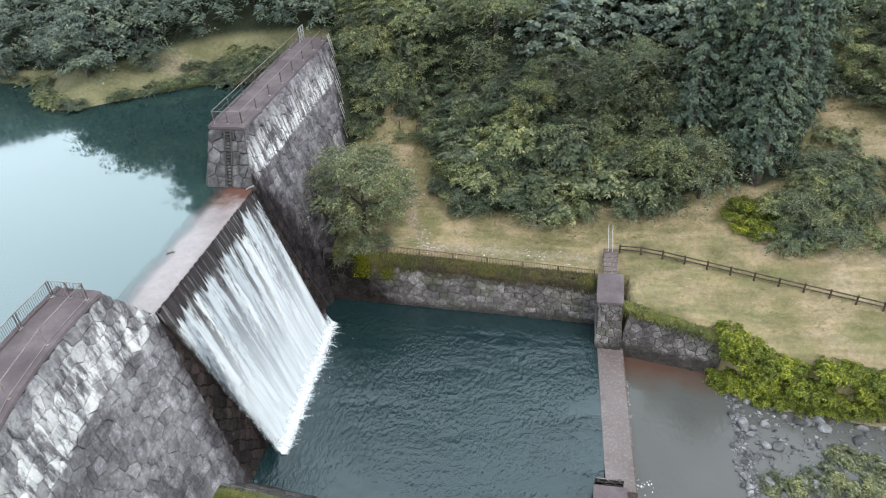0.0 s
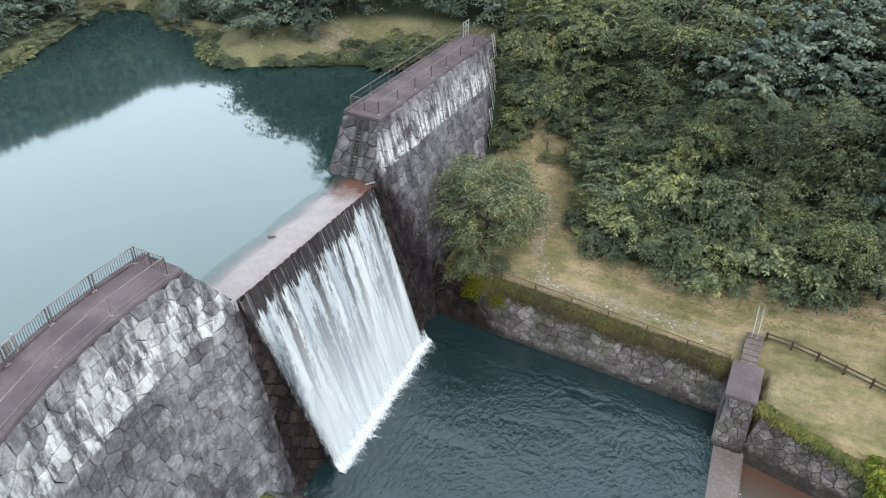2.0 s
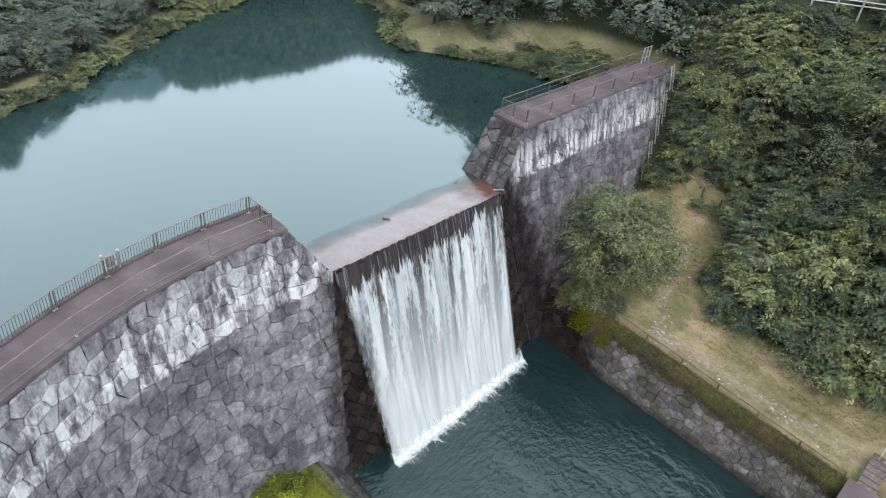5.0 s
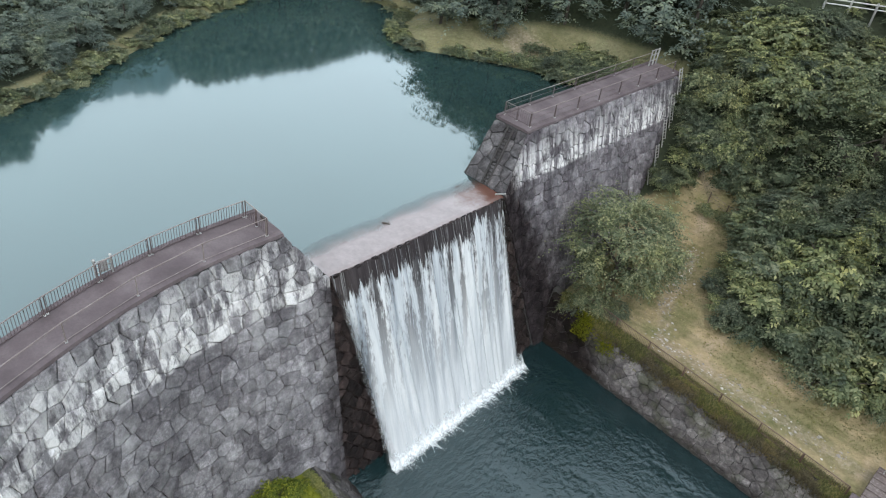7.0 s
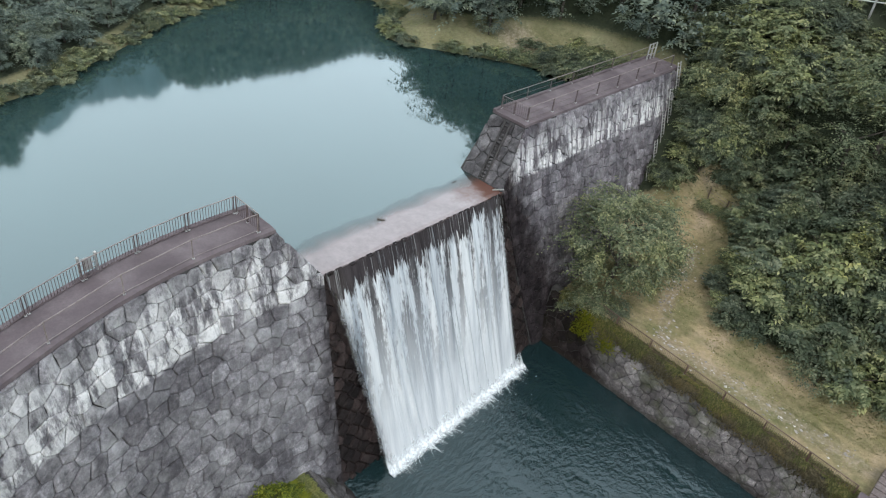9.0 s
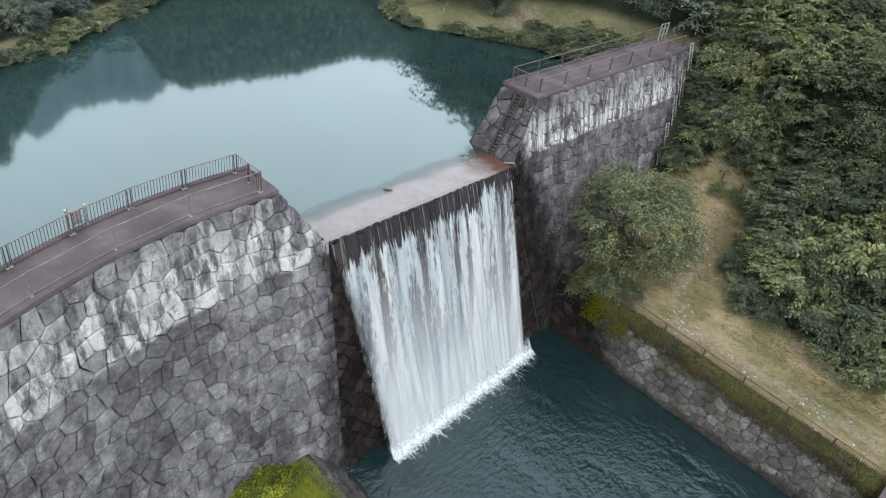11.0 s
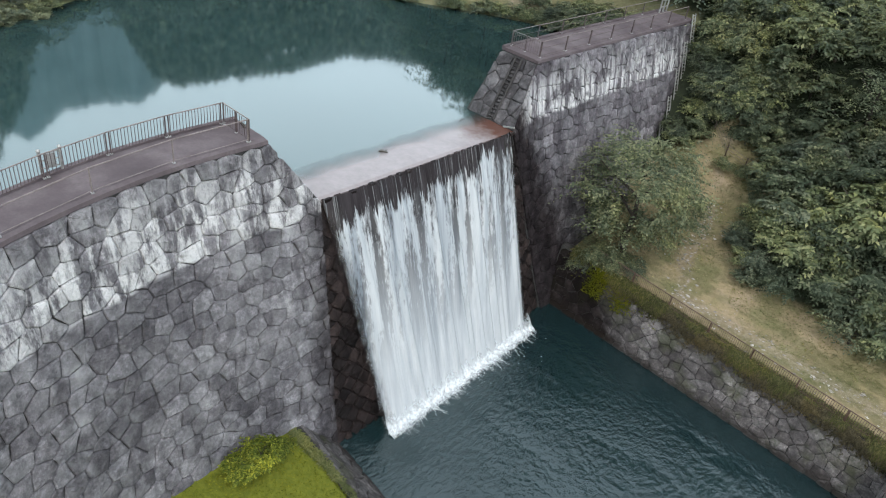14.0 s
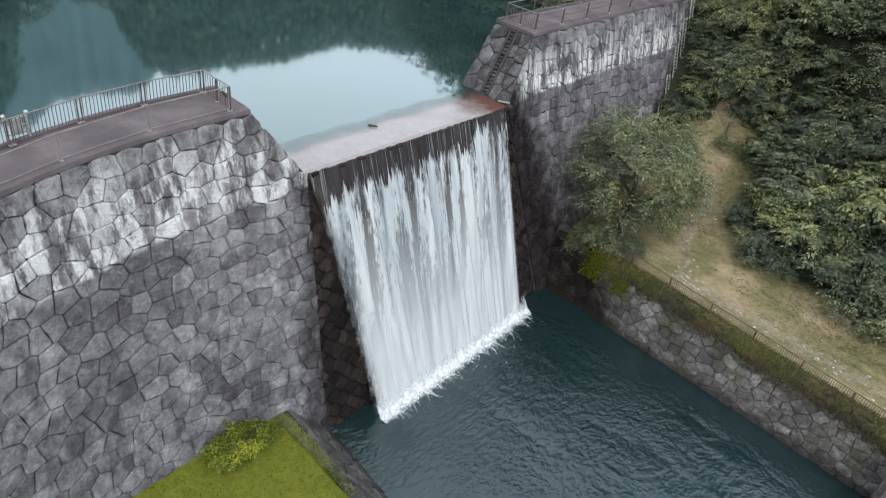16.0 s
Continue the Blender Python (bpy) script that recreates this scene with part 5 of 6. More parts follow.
# the round tree beside the dam
dam_tree = broad_tree(6.0, 12.4, 0.33, LEAF_PALE, 21, 150, 112, 0.7, 0.27, -0.85, 0.53, label="round pale green tree growing beside the dam")
dam_tree["group"] = ""
put(dam_tree, 6.6, 11.8, 1.0, 0, 0.5)
shrubs = [shrub(2.3 + 0.25 * i, 3.4 + 0.2 * i, (0.34, 0.5, 0.42)[i % 3], (LEAF, LEAF_PALE, LEAF, LEAF_PALE)[i % 4], 40 + i, 36, (72, 48, 56)[i % 3]) for i in range(5)]
trees = [broad_tree(3.4 + 0.4 * i, 7.5 + 0.8 * i, 0.31, (LEAF, LEAF_PALE, LEAF, LEAF)[i % 4], 60 + i, 48, 90) for i in range(5)]
far_spots = []
cedars = [conifer(2.5, 15.0, 81), conifer(2.9, 18.0, 82)]
limes = [shrub(1.7, 2.6, 0.34, LEAF_LIME, 90 + i, 22, 60, "bright yellow-green bush above the river stones", "yellow-green bushes", "yellow_bush") for i in range(2)]
lime_small = shrub(1.5, 2.0, 0.26, LEAF_LIME, 99, 26, 80, "small yellow-green bush on the mossy platform", "platform bushes", "platform_bush")
straws = [shrub(1.5, 2.0, 0.4, LEAF_STRAW, 120 + i, 20, 56, "straw-green weeds among the river stones", "river weeds", "weed_clump") for i in range(2)]
lows = [shrub(1.3, 1.9, 0.3, (LEAF, LEAF_PALE)[i], 95 + i, 16, 46, "low bush at the water's edge", "shore bushes", "shore_bush") for i in range(2)]

r = random.Random(77)


# wood on the right-hand slope
for gy in np.arange(11, 50, 2.35):
    for gx in np.arange(-1, 66, 2.5):
        x, y = gx + r.uniform(-1.1, 1.1), gy + r.uniform(-1.1, 1.1)
        depth = y - float(wood_edge(x))
        if depth < 0.6 or x < 12:
            continue
        if depth > 12 and r.random() < 0.25:
            continue
        if 3 < x < 18 and 36 < y < 47:
            continue
        if 41 + 0.6 * (y - 16) < x < 55 and y < 27:
            continue
        big = depth > 9 and r.random() < 0.3
        if depth > 17 and not big:
            far_spots.append((x, y, r.uniform(0.8, 1.2)))
        elif big:
            put(r.choice(trees), x, y, r.uniform(0.75, 1.15), r.uniform(0, 360))
        else:
            put(r.choice(shrubs), x, y, r.uniform(0.85, 1.3) * (0.75 if depth < 2 else 1.0), r.uniform(0, 360))
for gy in np.arange(23.5, 40, 2.1):
    for gx in np.arange(1.5, 13, 2.1):
        x, y = gx + r.uniform(-0.7, 0.7), gy + r.uniform(-0.7, 0.7)
        if (x > 3.9 or y > 31.8) and y > 26.4:
            put(r.choice(shrubs), x, y, r.uniform(0.75, 1.1), r.uniform(0, 360))
for i in range(26):
    x = r.uniform(-14.5, -5.2)
    put(r.choice(shrubs), x, 27.8 + 0.12 * (x + 5) + r.uniform(0.3, 4.6) - 1.2 * (x < -11), r.uniform(0.6, 0.9), r.uniform(0, 360), 0.5)
for x, y in ((4.2, 25.6), (5.0, 27.0), (4.6, 28.2), (6.6, 27.8), (1.8, 32.2), (4.0, 31)):
    put(r.choice(shrubs), x, y, r.uniform(0.6, 0.85), r.uniform(0, 360))
for x, y, k in ((4.4, 8.9, 0.5), (5.3, 9.5, 0.6), (6.8, 9.6, 0.55), (8.2, 10.2, 0.5)):
    put(shrubs[3], x, y, k, r.uniform(0, 360), 0.5)
for i in range(16):
    put(r.choice(shrubs), r.uniform(3.4, 9.5), r.uniform(27.4, 31.5), r.uniform(0.65, 0.9), r.uniform(0, 360))
for x, y, k in ((4.3, 30.6, 0.9), (8.2, 30.6, 1.0), (9.8, 31.4, 1.1), (7.2, 31.6, 1.0), (6.2, 29.6, 0.9), (0.6, 30.6, 0.6), (1.6, 30.0, 0.6), (2.4, 28.6, 0.55), (2.6, 30.8, 0.7), (11.2, 30.6, 1.1), (9.2, 28.8, 1.0), (2.2, 31.6, 0.8)):
    put(r.choice(shrubs), x, y, k, r.uniform(0, 360))
for x, y, k in ((11.9, 20.6, 0.5), (12.3, 18.9, 0.55), (12.7, 17.3, 0.6), (10.6, 24.4, 0.45), (8.6, 25.4, 0.5), (13.6, 16.0, 0.55), (11.4, 22.6, 0.45), (12.9, 20.4, 0.65), (6.6, 25.0, 0.4), (14.9, 14.6, 0.5)):
    put(r.choice(shrubs), x + 1.3, y, k, r.uniform(0, 360), 0.3)
for x, y, k in ((1.0, 30.9, 0.55), (2.0, 30.4, 0.55), (3.0, 29.6, 0.55), (3.4, 28.2, 0.5), (3.8, 26.9, 0.45), (2.9, 31.2, 0.7), (4.4, 29.2, 0.6)):
    put(r.choice(shrubs), x, y, k, r.uniform(0, 360), 0.3)
for i in range(22):
    put(r.choice(shrubs), r.uniform(9, 18.5), r.uniform(36.5, 46.5), r.uniform(0.5, 0.7), r.uniform(0, 360), 0.3)
# cedars behind the bend of the slope, with shrubs at their feet
for x, y in ((44.4, 20.9), (45.1, 20.0), (45.8, 19.2), (46.7, 18.5), (48.3, 20.4), (50.0, 22.3), (51.6, 24.6), (43.2, 22.6), (46.4, 22.8), (49.0, 25.6), (41.8, 24.6), (45.0, 25.8), (40.4, 21.8), (53.0, 29.0), (48.0, 29.0)):
    put(r.choice(cedars), x, y, r.uniform(0.9, 1.1), r.uniform(0, 360))
put(trees[1], 41.2, 17.2, 0.95, 40)
put(trees[3], 38.6, 18.6, 0.9, 140)
for x, y in ((49.2, 13.4), (50.8, 12.0), (52.4, 12.8), (51.2, 10.6), (48.9, 11.2), (50.2, 14.8), (53.6, 11.0), (48.4, 14.9), (55.4, 12.6), (57.0, 10.6), (56.8, 13.9), (54.4, 14.6)):
    put(r.choice(shrubs), x, y, r.uniform(0.55, 0.85), r.uniform(0, 360))
for x, y in ((43.0, 13.6), (44.0, 14.4), (45.0, 13.4), (45.6, 14.6), (44.4, 12.6), (46.2, 13.0), (42.6, 14.9), (47.2, 12.2), (43.4, 15.8)):
    put(r.choice(limes), x + 2.0, y - 0.2, r.uniform(0.6, 0.85), r.uniform(0, 360))
for i in range(16):
    x = 54 + i * 0.9 + r.uniform(-0.5, 0.5)
    put(r.choice(lows + straws), x, 22.4 - 1.15 * (x - 54) + r.uniform(-1.2, 1.2), r.uniform(0.7, 1.2), r.uniform(0, 360))
slope = random.Random(41)
for i in range(22):
    put(slope.choice(shrubs), slope.uniform(51.0, 55.5), slope.uniform(14.0, 18.8), slope.uniform(0.6, 0.95), slope.uniform(0, 360), 0.3)
for i in range(30):
    x = slope.uniform(55.5, 68)
    put(slope.choice(shrubs + trees[:2]), x, float(wood_edge(x)) + slope.uniform(0.5, 7), slope.uniform(0.7, 1.0), slope.uniform(0, 360), 0.3)
# bushes over the river stones
for i in range(26):
    x = 43.6 + i * 0.62
    y = float(np.interp(x, [42.5, 46, 51, 60], [-0.6, -2.2, -2.9, -3.0]))
    put(slope.choice(limes), x + slope.uniform(-0.3, 0.3), y + slope.uniform(-0.4, 0.4), slope.uniform(0.4, 0.62), slope.uniform(0, 360))
for i in range(46):
    x = 43.0 + i * 0.4
    y = float(np.interp(x, [42.5, 46, 51, 60], [0.5, -1.0, -1.6, -1.6]))
    put(r.choice(limes), x + r.uniform(-0.3, 0.3), y + r.uniform(-0.8, 0.6), r.uniform(0.6, 1.0), r.uniform(0, 360))
for x, y in ((40.7, 1.2), (41.3, 1.7), (41.8, 0.9), (41.2, 0.4), (42.4, 1.2), (41.0, 2.2), (43.0, 0.6)):
    put(r.choice(limes), x + 2.1, y - 0.3, r.uniform(0.7, 0.95), r.uniform(0, 360))
for x, y in ((49.6, -7.6), (50.6, -8.4), (51.6, -7.8), (52.4, -9.0), (48.6, -8.8), (50.0, -9.8), (51.6, -10.2), (46.4, -10.4), (45.2, -11.2), (47.4, -11.4), (44.0, -11.4), (53.8, -8.2), (48.8, -10.8), (53.4, -10.4), (50, -12), (47, -13)):
    put(r.choice(straws), x + 1.6, y, r.uniform(0.6, 1.0), r.uniform(0, 360))
put(lime_small, 4.5, -23.8, 0.9, 30, -0.05)
put(lime_small, 4.6, -25.0, 0.8, 80, -0.05)
put(lime_small, 4.4, -22.8, 0.65, 10, -0.05)
put(lime_small, 4.1, -21.4, 0.3, 50)
# lake shore bushes
for i in range(34):
    x = r.uniform(-15, -4.9)
    put(r.choice(shrubs[1::2] + lows), x, 27.6 + 0.14 * (x + 5) + r.uniform(0.0, 3.4), r.uniform(0.55, 0.85), r.uniform(0, 360), 0.3)
for i in range(24):
    put(r.choice(lows), r.uniform(4, 17), r.uniform(36.5, 44), r.uniform(0.5, 0.8), r.uniform(0, 360), 0.3)
for i in range(18):
    y = r.uniform(-1, 20)
    put(r.choice(straws), -50.6 - 0.14 * max(0, y - 8) * 4 + r.uniform(-0.8, 0.3), y, r.uniform(0.6, 0.9), r.uniform(0, 360), 0.3)
for i in range(44):
    k = 12 + int(r.uniform(0, 4.99))
    q = r.random()
    a, b = SHORE[k], SHORE[k + 1]
    put(r.choice(straws), a[0] + (b[0] - a[0]) * q - r.uniform(0.2, 2.2), a[1] + (b[1] - a[1]) * q, r.uniform(0.4, 0.8), r.uniform(0, 360), 0.3)
for i in range(14):
    put(r.choice(shrubs), r.uniform(-4.5, 2.0), r.uniform(32.0, 38.0), r.uniform(0.7, 1.0), r.uniform(0, 360))
steep = random.Random(77)
for i in range(70):
    x, y = steep.uniform(-3.0, 3.4), steep.uniform(24.2, 35.0)
    if y > 29.2 - 1.9 * x and y < 34.5 - 1.6 * x:
        put(steep.choice(shrubs if i % 3 else lows), x, y, steep.uniform(0.4, 0.62), steep.uniform(0, 360), 0.3)
for i in range(160):
    s = r.uniform(0.3, 3.2) if i < 40 else r.uniform(0, 7.0) if i < 86 else r.uniform(7, 17)
    k = int(s)
    a, b = SHORE[k], SHORE[k + 1]
    q = s - k
    x = a[0] + (b[0] - a[0]) * q + r.uniform(-0.3, 0.3)
    y = a[1] + (b[1] - a[1]) * q + (0.8 + (r.uniform(-0.3, 5.0) if k < 3 else r.uniform(-0.3, 0.5)) if k < 7 else 0)
    x -= r.uniform(0.3, 1.5) if k >= 11 else 0
    if x > -5.5:
        continue
    put(lows[i % 2], x, y, r.uniform(0.65, 1.1), r.uniform(0, 360))
# trees behind the grassy spit and round the lake
for gy in np.arange(-34, 62, 3.5):
    for gx in np.arange(-80, -3, 3.6):
        x, y = gx + r.uniform(-1.5, 1.5), gy + r.uniform(-1.5, 1.5)
        g = float(shore_gap(np.array([x]), np.array([y]))[0])
        grassy = x > -34 and y > 0 and g < 5.2 + 1.8 * (x > -20)
        if g < (3.0 if x < -37 and y < 14 else 1.6) or grassy or g > 34 or (g > 14 and r.random() < 0.4):
            continue
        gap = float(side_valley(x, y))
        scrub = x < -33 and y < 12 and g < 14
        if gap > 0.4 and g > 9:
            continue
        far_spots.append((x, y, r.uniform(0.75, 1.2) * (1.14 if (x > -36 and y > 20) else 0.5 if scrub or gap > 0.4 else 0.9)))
        if scrub:
            for _ in range(3):
                far_spots.append((x + r.uniform(-2, 2), y + r.uniform(-2, 2), r.uniform(0.22, 0.45)))
        if g < 7 and not grassy:
            far_spots.append((x + r.uniform(-2, 2), y + r.uniform(-2, 2), r.uniform(0.35, 0.55)))


def lakeside_wood(spots):
    """The closed wood round the lake and up the slope: crowns and stems, joined."""
    rs = np.random.RandomState(31)
    kinds = [clump_leaves(3.6 + 0.5 * i, 7.5 + 0.8 * i, 26, 24, 0.72, rs, 0.55, -0.7) for i in range(5)]
    close = [clump_leaves(3.6 + 0.5 * i, 7.5 + 0.8 * i, 44, 62, 0.44, rs, 0.55, -0.8) for i in range(5)]
    vs, fs, k = [], [], 0
    bm = bmesh.new()
    for n, (x, y, s) in enumerate(spots):
        near = math.hypot(x - 10, y - 5) < 60 and x < 0
        c, nr, sz, ax = (close if near else kinds)[n % 5]
        a = rs.uniform(0, 2 * np.pi)
        rot = np.array([[np.cos(a), -np.sin(a), 0], [np.sin(a), np.cos(a), 0], [0, 0, 1]])
        z = land_at(x, y)
        v, f = leaf_cards(c @ rot.T * s + [x, y, z + 3.6 * s], nr @ rot.T, sz * s, rs, 0.5, 0.0, ax @ rot.T)
        vs.append(v)
        fs.append(f + k)
        k += len(v)
        add_rod(bm, (x, y, z - 0.5), (x, y, z + 5 * s), 0.22 * s, 5, 0.1 * s)
    tagged(part("tree_stems", bm, BARK), "dark tree stems in the lakeside wood", "stems", kind="stuff")
    ob = new("lakeside_wood", mesh_of("lakeside_wood", np.concatenate(vs), np.concatenate(fs), LEAF_FAR_HAZED))
    return tagged(ob, "closed broadleaf wood round the lake", "woods", kind="stuff")


lakeside_wood(far_spots)


def far_woods():
    """Woods on the slopes farther off, too many to count."""
    rs = np.random.RandomState(12)
    cs, ns, sz = [], [], []
    pts = []
    for _ in range(9000):
        x, y = rs.uniform(-260, 240), rs.uniform(-230, 260)
        pts.append((x, y))
    P = np.array(pts)
    g = shore_gap(P[:, 0], P[:, 1])
    lakeside = (P[:, 0] < 0) & (g > 26)
    right = (P[:, 0] >= 0) & (P[:, 1] > 58)
    right |= (P[:, 0] > 64) & (P[:, 1] > wood_edge(P[:, 0]) + 3)
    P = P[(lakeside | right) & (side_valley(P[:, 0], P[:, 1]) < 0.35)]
    Z = land(P[:, 0], P[:, 1])
    for (x, y), z in zip(P, Z):
        r_, h_ = rs.uniform(2.8, 4.8), rs.uniform(5.0, 8.0)
        k = 60 if math.hypot(x, y) < 140 and x < 90 and y > -60 else 16
        q = rs.normal(size=(k, 3))
        q /= np.linalg.norm(q, axis=1, keepdims=True)
        q[:, 2] = np.abs(q[:, 2]) * 1.0 - 0.15
        lump = 0.8 + 0.25 * np.sin(q[:, :1] * 5 + x) * np.cos(q[:, 1:2] * 5 + y)
        cs.append(np.array([x, y, z + h_ * 0.4]) + q * lump * [r_, r_, h_ * 0.55])
        ns.append(q + rs.normal(scale=0.45, size=(k, 3)) + [0, 0, 0.4])
        sz.append(rs.uniform(0.9, 2.0, k) * (1.0 if k > 50 else 1.5))
    v, f = leaf_cards(np.concatenate(cs), np.concatenate(ns), np.concatenate(sz), rs, 0.7)
    ob = new("far_woods", mesh_of("far_woods", v, f, LEAF_DISTANT_HAZED))
    return tagged(ob, "mixed green woods covering the valley slopes", "woods", kind="stuff")


far_woods()


def far_mountain():
    """A wooded mountain that closes the side valley, its distance haze painted in as blue."""
    rs = np.random.RandomState(61)
    az = np.radians(np.linspace(4, 40, 110))
    crest = np.interp(np.degrees(az), [4, 16, 19, 22, 26.5, 32, 40], [26.0, 25.0, 23.8, 23.1, 22.6, 15.0, 13.0]) + 0.18 * np.sin(az * 90) + 0.1 * rs.normal(size=110)
    verts, rings = [], ((400, 0.0), (440, 0.28), (490, 0.62), (540, 0.9), (570, 1.0), (610, 0.85), (700, 0.3), (760, -0.1))
    for d, k in rings:
        for a, c in zip(az, crest):
            q = d + 9 * math.sin(a * 55 + k * 7)
            verts.append((-10 - q * math.cos(a), -26 + q * math.sin(a), 10 + k * (570 * math.tan(math.radians(c)) + 6) + 4 * rs.normal() * (k < 1)))
    faces = [(j * 110 + i, j * 110 + i + 1, (j + 1) * 110 + i + 1, (j + 1) * 110 + i) for j in range(len(rings) - 1) for i in range(109)]
    m = surf("haze_tinted_far_forest", (0.13, 0.2, 0.225), (0.16, 0.235, 0.262), (0.19, 0.268, 0.29), 0.02, 0.3, 0.95, 0.6, 1.5)
    return tagged(raw("backdrop", verts, faces, m, smooth=True), "wooded mountain beyond the side valley, tinted blue for haze", "mountain", kind="structure")


far_mountain()


def tufts(name, spots, length, material, label, seed, droop=0.35, blades=5):
    rs = np.random.RandomState(seed)
    v, f = [], []
    S = np.array(spots)
    n = len(S)
    for _ in range(blades):
        a = rs.uniform(0, 2 * np.pi, n)
        d = np.stack([np.cos(a), np.sin(a), 0 * a], 1)
        w = np.stack([-np.sin(a), np.cos(a), 0 * a], 1) * (0.035 + 0.03 * rs.rand(n))[:, None]
        ln = (length * rs.uniform(0.5, 1.3, n))[:, None]
        base = S + d * rs.uniform(0, 0.12, n)[:, None]
        mid = base + d * ln * 0.25 + np.array([0, 0, 1]) * ln * 0.55
        tip = base + d * ln * (0.45 + droop) + np.array([0, 0, 1]) * ln * (0.95 - 1.6 * droop)
        v.append(np.stack([base - w, base + w, mid + w * 0.8, mid - w * 0.8, tip], 1))
    V = np.concatenate(v).reshape(-1, 3)
    k = np.arange(len(V) // 5)[:, None] * 5
    F = np.concatenate([k + [0, 1, 2], k + [0, 2, 3], k + [3, 2, 4]], 1).reshape(-1, 3)
    ob = new(name, mesh_of(name, V, F, material))
    return tagged(ob, label, "grass", kind="stuff")


def scatter(n, x0, x1, y0, y1, keep, seed):
    rs = np.random.RandomState(seed)
    x, y = rs.uniform(x0, x1, n), rs.uniform(y0, y1, n)
    k = keep(x, y)
    x, y = x[k], y[k]
    return np.stack([x, y, land(x, y) - 0.03], 1)


bank = scatter(5500, 4.5, 60, 2.0, 28, lambda x, y: (y < wood_edge(x) + 0.8) & (cover(x, y)[2] < 0.55) & ((y > 9.2) | (x > 33.75)) & ~((x > 31.2) & (x < 33.75) & (y < 11.2)) & (land(x, y) > 1.5), 4)
tufts("dry_grass", bank, 0.1, GRASS, "dry straw-coloured grass on the bank", 5)
green = scatter(24000, 4.5, 60, 8, 30, lambda x, y: (np.abs(y - wood_edge(x)) < 2.2) | ((x > 5) & (x < 13.5) & (y > 14.5) & (y < wood_edge(x) + 1) & (np.sin(x * 2.1) + np.sin(y * 1.7 + x) > -0.3)), 6)
tufts("green_grass", green, 0.11, GRASS_GREEN, "fresh green grass beside the path and the wood", 7, 0.35, 3)
rim = np.random.RandomState(9)
hx = rim.uniform(3.6, 31.0, 5200)
hz = 5.25 - np.abs(rim.normal(0, 0.55, 5200))
hz += -0.028 * (hx - 6)
hang = np.stack([hx, WALL_Y(hx) + hz * 0.26 - 0.06 + np.maximum(0, hz - WALL_Z(hx) + 0.1) * rim.uniform(0, 3, 5200), hz], 1)
hang = hang[np.sin(hx * 1.7) + np.sin(hx * 0.63 + 1) + 1.2 * (hz - WALL_Z(hx) + 0.2) + rim.uniform(-0.9, 0.9, 5200) > -0.1 + 0.75 * ease(hx, 10, 15)]
tufts("hanging_grass", hang, 0.34, GRASS_DULL, "dull green grass hanging over the pool wall", 10, 0.6, 5)
DRY_WEED = leafy("dry_weed", (0.095, 0.08, 0.045), (0.158, 0.13, 0.075), (0.235, 0.195, 0.115), 0.25)
weeds = np.random.RandomState(29)
wx = weeds.uniform(8.0, 31.0, 3200)
wz = WALL_Z(wx) + 0.1 - np.abs(weeds.normal(0, 0.5, 3200)) - 0.25 * (1 + np.sin(wx * 0.9)) * weeds.uniform(0, 1, 3200)
tufts("dry_weeds", np.stack([wx, WALL_Y(wx) + wz * 0.26 - 0.06 + np.maximum(0, wz - WALL_Z(wx) + 0.15) * weeds.uniform(0, 4, 3200), wz], 1), 0.26, DRY_WEED, "brown withered weeds along the top of the pool wall", 30, 0.55, 4)
bx = rim.uniform(33.75, 43.5, 900)
vine = np.stack([bx, 4.1 - 0.24 * (bx - 33.55) + rim.normal(0, 0.3, 900), 4.35 - 0.14 * (bx - 33.55) - np.abs(rim.normal(0, 0.35, 900))], 1)
tufts("hanging_weeds", vine, 0.4, GRASS_GREEN, "green weeds hanging over the lower wall", 11, 0.6, 6)
spit = scatter(3000, -33, -4, 15, 42, lambda x, y: (shore_gap(x, y) > 0.4) & (cover(x, y)[0] < 0.5), 13)
tufts("spit_grass", spit, 0.09, GRASS_GREEN, "pale green grass on the lake spit", 14)
plat = scatter(7000, 3.6, 22, -36, -20.6, lambda x, y: x > face_x(3.0) + 0.1, 15)
MOSS = leafy("moss", (0.1, 0.12, 0.006), (0.16, 0.175, 0.01), (0.24, 0.24, 0.02), 0.1)
tufts("moss_grass", plat, 0.08, MOSS, "bright yellow-green moss and grass on the platform", 16, 0.2, 4)
mz = rim.uniform(2.6, 5.1, 2600)
mx = 8.0 + rim.normal(0, 1.5, 2600)
patch = np.stack([mx, WALL_Y(mx) + mz * 0.26 - 0.07, mz], 1)[(mx > 4.5) & (rim.uniform(0, 1, 2600) < 0.4 + 0.3 * np.sin(mx * 2.1) + 0.25 * (mz - 3.5))]
tufts("wall_moss", patch, 0.16, MOSS, "bright moss cushion on the pool wall", 19, 0.5, 4)
top = rim.uniform(0, 1, (3000, 2))
ledge_x = 3.4 + 28.8 * top[:, 0]
ledge = np.stack([ledge_x, WALL_Y(ledge_x) + 1.3 + 0.9 * top[:, 1], WALL_Z(ledge_x)], 1)
tufts("ledge_grass", ledge, 0.2, GRASS_DULL, "dull olive grass along the top of the pool wall", 21, 0.3, 4)
edge_weeds = scatter(1200, 3.4, 20, -21.0, -20.5, lambda x, y: x > 0, 17)
tufts("edge_weeds", edge_weeds, 0.3, GRASS_GREEN, "weeds along the platform edge", 18, 0.4, 5)

# ---- river stones ----


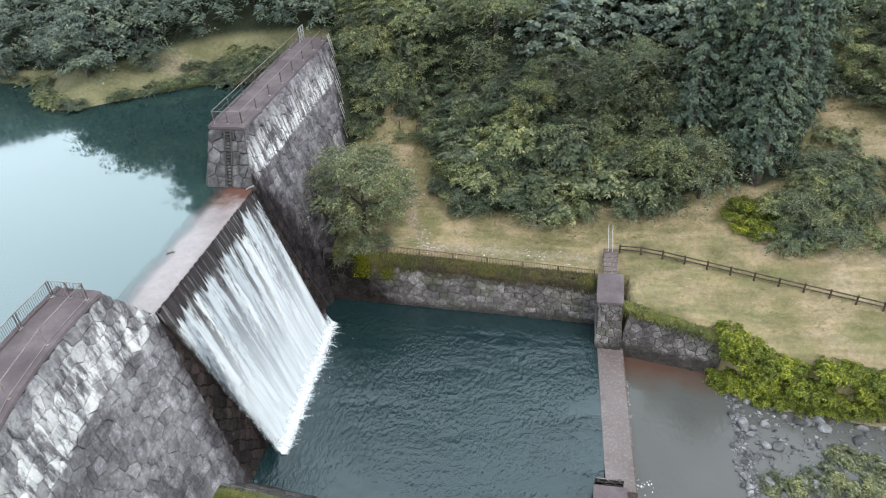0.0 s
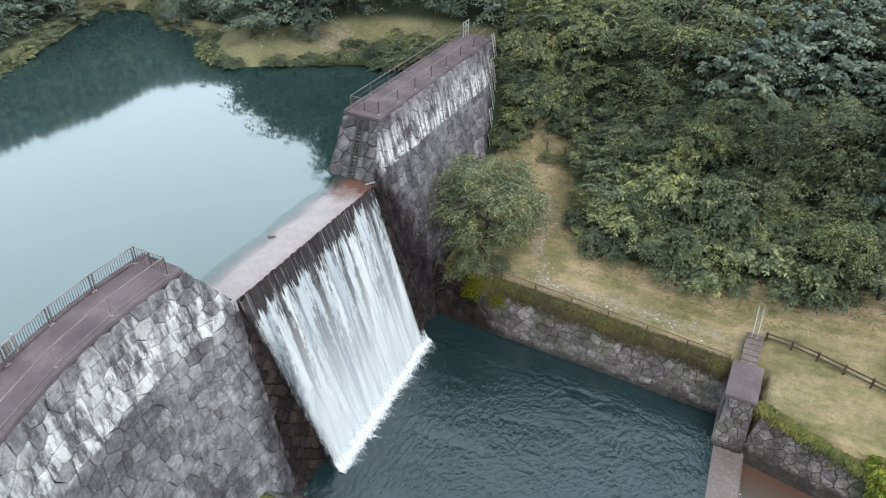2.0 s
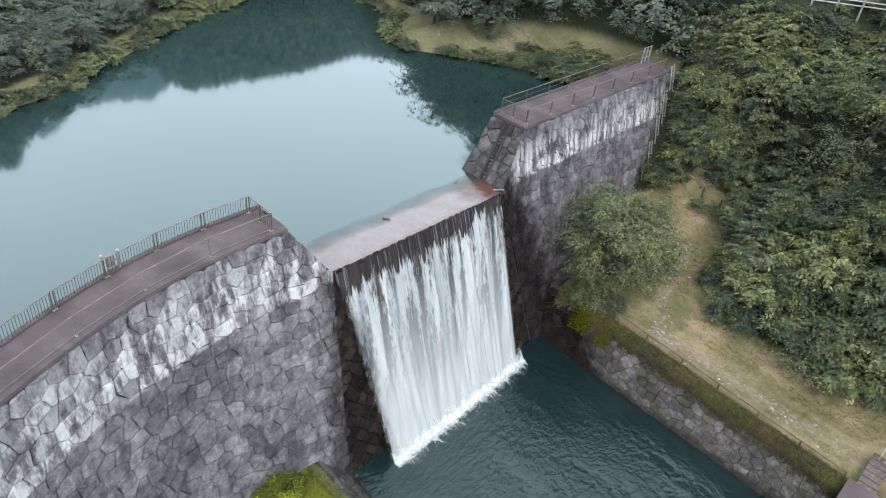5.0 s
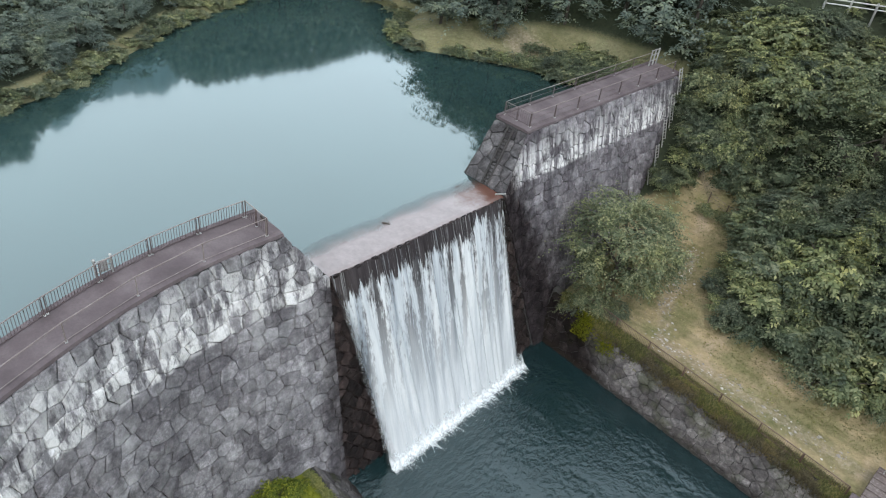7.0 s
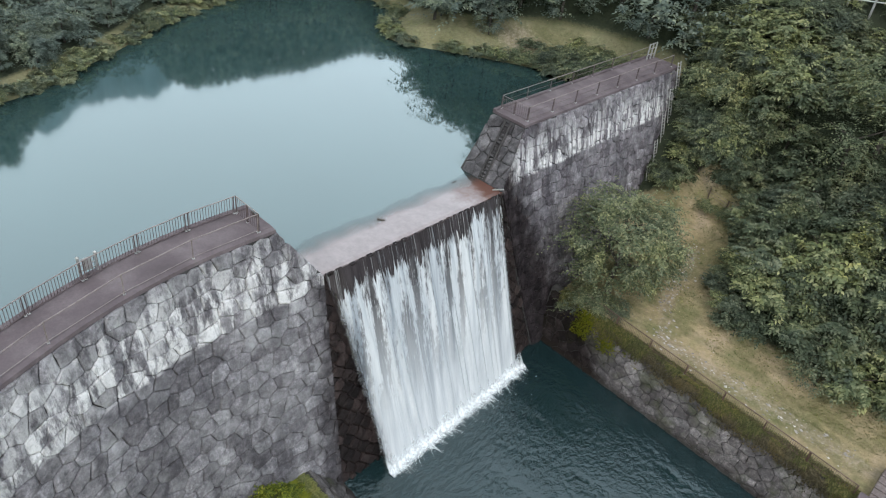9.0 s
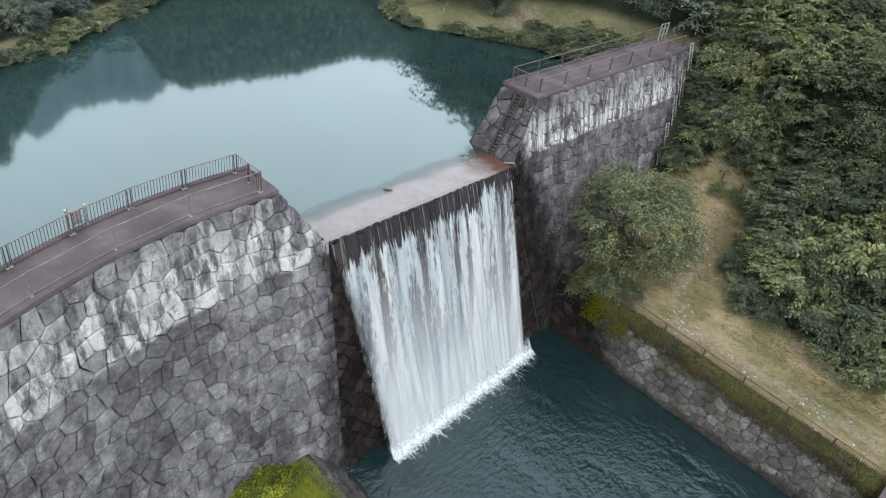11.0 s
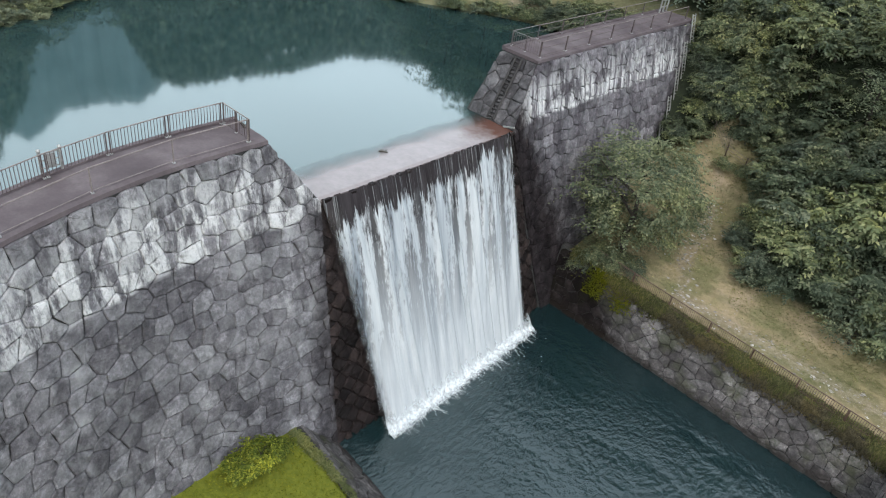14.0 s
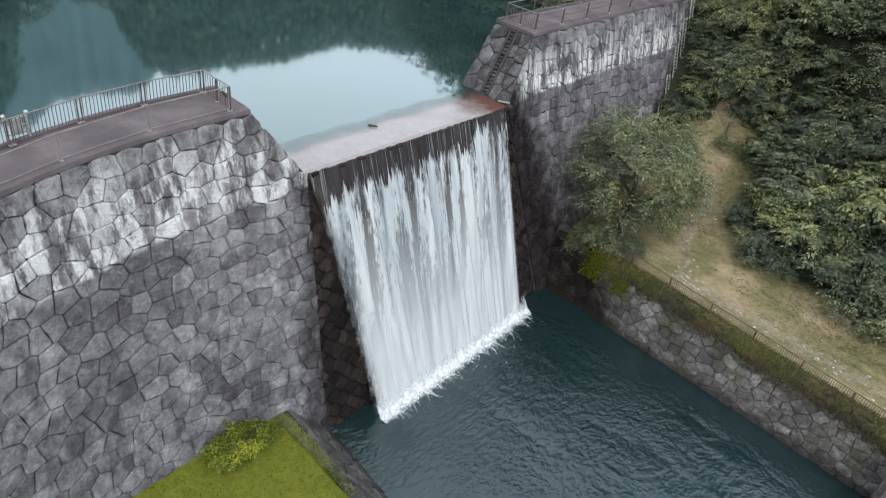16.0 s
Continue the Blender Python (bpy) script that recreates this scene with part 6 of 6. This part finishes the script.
def boulder(seed, s):
    rs = np.random.RandomState(seed)
    bm = bmesh.new()
    bmesh.ops.create_icosphere(bm, subdivisions=2, radius=s)
    stretch = rs.uniform(0.6, 1.25, 3) * [1, 1, 0.7]
    for _ in range(7):
        d = Vector(rs.normal(size=3)).normalized()
        cut = s * rs.uniform(0.45, 0.8)
        for v in bm.verts:
            over = v.co.dot(d) - cut
            if over > 0:
                v.co -= d * over * 0.9
    for v in bm.verts:
        v.co = Vector((v.co.x * stretch[0], v.co.y * stretch[1], v.co.z * stretch[2]))
    return tagged(part("boulder", bm, ROCK), "grey angular boulder in the river bed", "boulder", "river boulders")


stones = [boulder(200 + i, 0.5) for i in range(7)]
first = set()
for i in range(290):
    if i < 70:
        y = r.uniform(-13, -1.6)
        x = 43.5 + r.gauss(0, 0.3)
    else:
        x, y = r.uniform(43.7, 60), r.uniform(-15, -1.5)
    s = (r.uniform(0.2, 1.0) ** 3 * 1.25 + 0.14) * (0.7 if i < 70 else 1.0)
    m = pose(x, y, -0.85 + 0.1 * s + r.uniform(0, 0.15), r.uniform(-20, 20), r.uniform(-20, 20), r.uniform(0, 360))
    j = i % len(stones)
    if j not in first:
        first.add(j)
        stones[j].matrix_basis = m
        stones[j].scale = (s, s, s)
    else:
        c = copy_thing(stones[j], m)
        c.scale = (s, s, s)
log = rod("dead_branch", (0, 0, 0), (1.0, 3.2, 1.0), 0.07, TIMBER, None, 6, 0.03)
log.location = (50.9, -4.6, -0.7)
tagged(log, "pale dead branch leaning on river stones", "branch")


def pebbles():
    """Small angular stones strewn over the river bed, too many to count."""
    rs = np.random.RandomState(44)
    verts, faces = [], []
    base = np.array([(1, 0, 0), (0, 1, 0), (-1, 0, 0), (0, -1, 0), (0.2, 0.1, 0.8), (0, 0, -0.6)])
    tri = ((0, 1, 4), (1, 2, 4), (2, 3, 4), (3, 0, 4), (1, 0, 5), (2, 1, 5), (3, 2, 5), (0, 3, 5))
    for i in range(900):
        if i < 260:
            y = rs.uniform(-13, -1.4)
            x = 43.5 + rs.normal(0, 0.4)
        else:
            x, y = rs.uniform(43.6, 60), rs.uniform(-14, -1.8)
        s = rs.uniform(0.05, 0.2)
        a = rs.uniform(0, 6.28)
        rot = np.array([[np.cos(a), -np.sin(a), 0], [np.sin(a), np.cos(a), 0], [0, 0, 1]])
        k = len(verts)
        p = (base + rs.normal(scale=0.22, size=(6, 3))) * s * [1.3, 0.9, 0.8]
        verts += (p @ rot.T + [x, y, -0.74 + 0.2 * s]).tolist()
        faces += [tuple(k + j for j in t) for t in tri]
    return tagged(raw("river_pebbles", verts, faces, ROCK), "small grey stones strewn over the river bed", "stones", kind="stuff")


pebbles()


def path_stones():
    """Pale stones and rubble trodden into the path."""
    rs = np.random.RandomState(52)
    verts, faces = [], []
    tri = ((0, 1, 4), (1, 2, 4), (2, 3, 4), (3, 0, 4), (1, 0, 5), (2, 1, 5), (3, 2, 5), (0, 3, 5))
    base = np.array([(1, 0, 0), (0, 1, 0), (-1, 0, 0), (0, -1, 0), (0.2, 0.1, 0.6), (0, 0, -0.6)])
    for i in range(420):
        if i < 240:
            y = rs.uniform(10, 22)
            x = float(np.interp(y, [8.5, 11, 14, 18, 23, 28], [14.5, 13.0, 11.2, 10.5, 9.0, 6.5])) + rs.normal(0, 0.7)
        else:
            x, y = rs.uniform(13, 30), 10.4 + rs.normal(0, 0.7)
        s = rs.uniform(0.03, 0.16) * rs.uniform(0.5, 1.0)
        k = len(verts)
        p = (base + rs.normal(scale=0.22, size=(6, 3))) * s * [1.4, 1.0, 0.7]
        verts += (p + [x, y, land_at(x, y) + 0.1 * s]).tolist()
        faces += [tuple(k + j for j in t) for t in tri]
    return tagged(raw("path_stones", verts, faces, RUBBLE), "pale stones scattered along the worn path", "stones", kind="stuff")


path_stones()
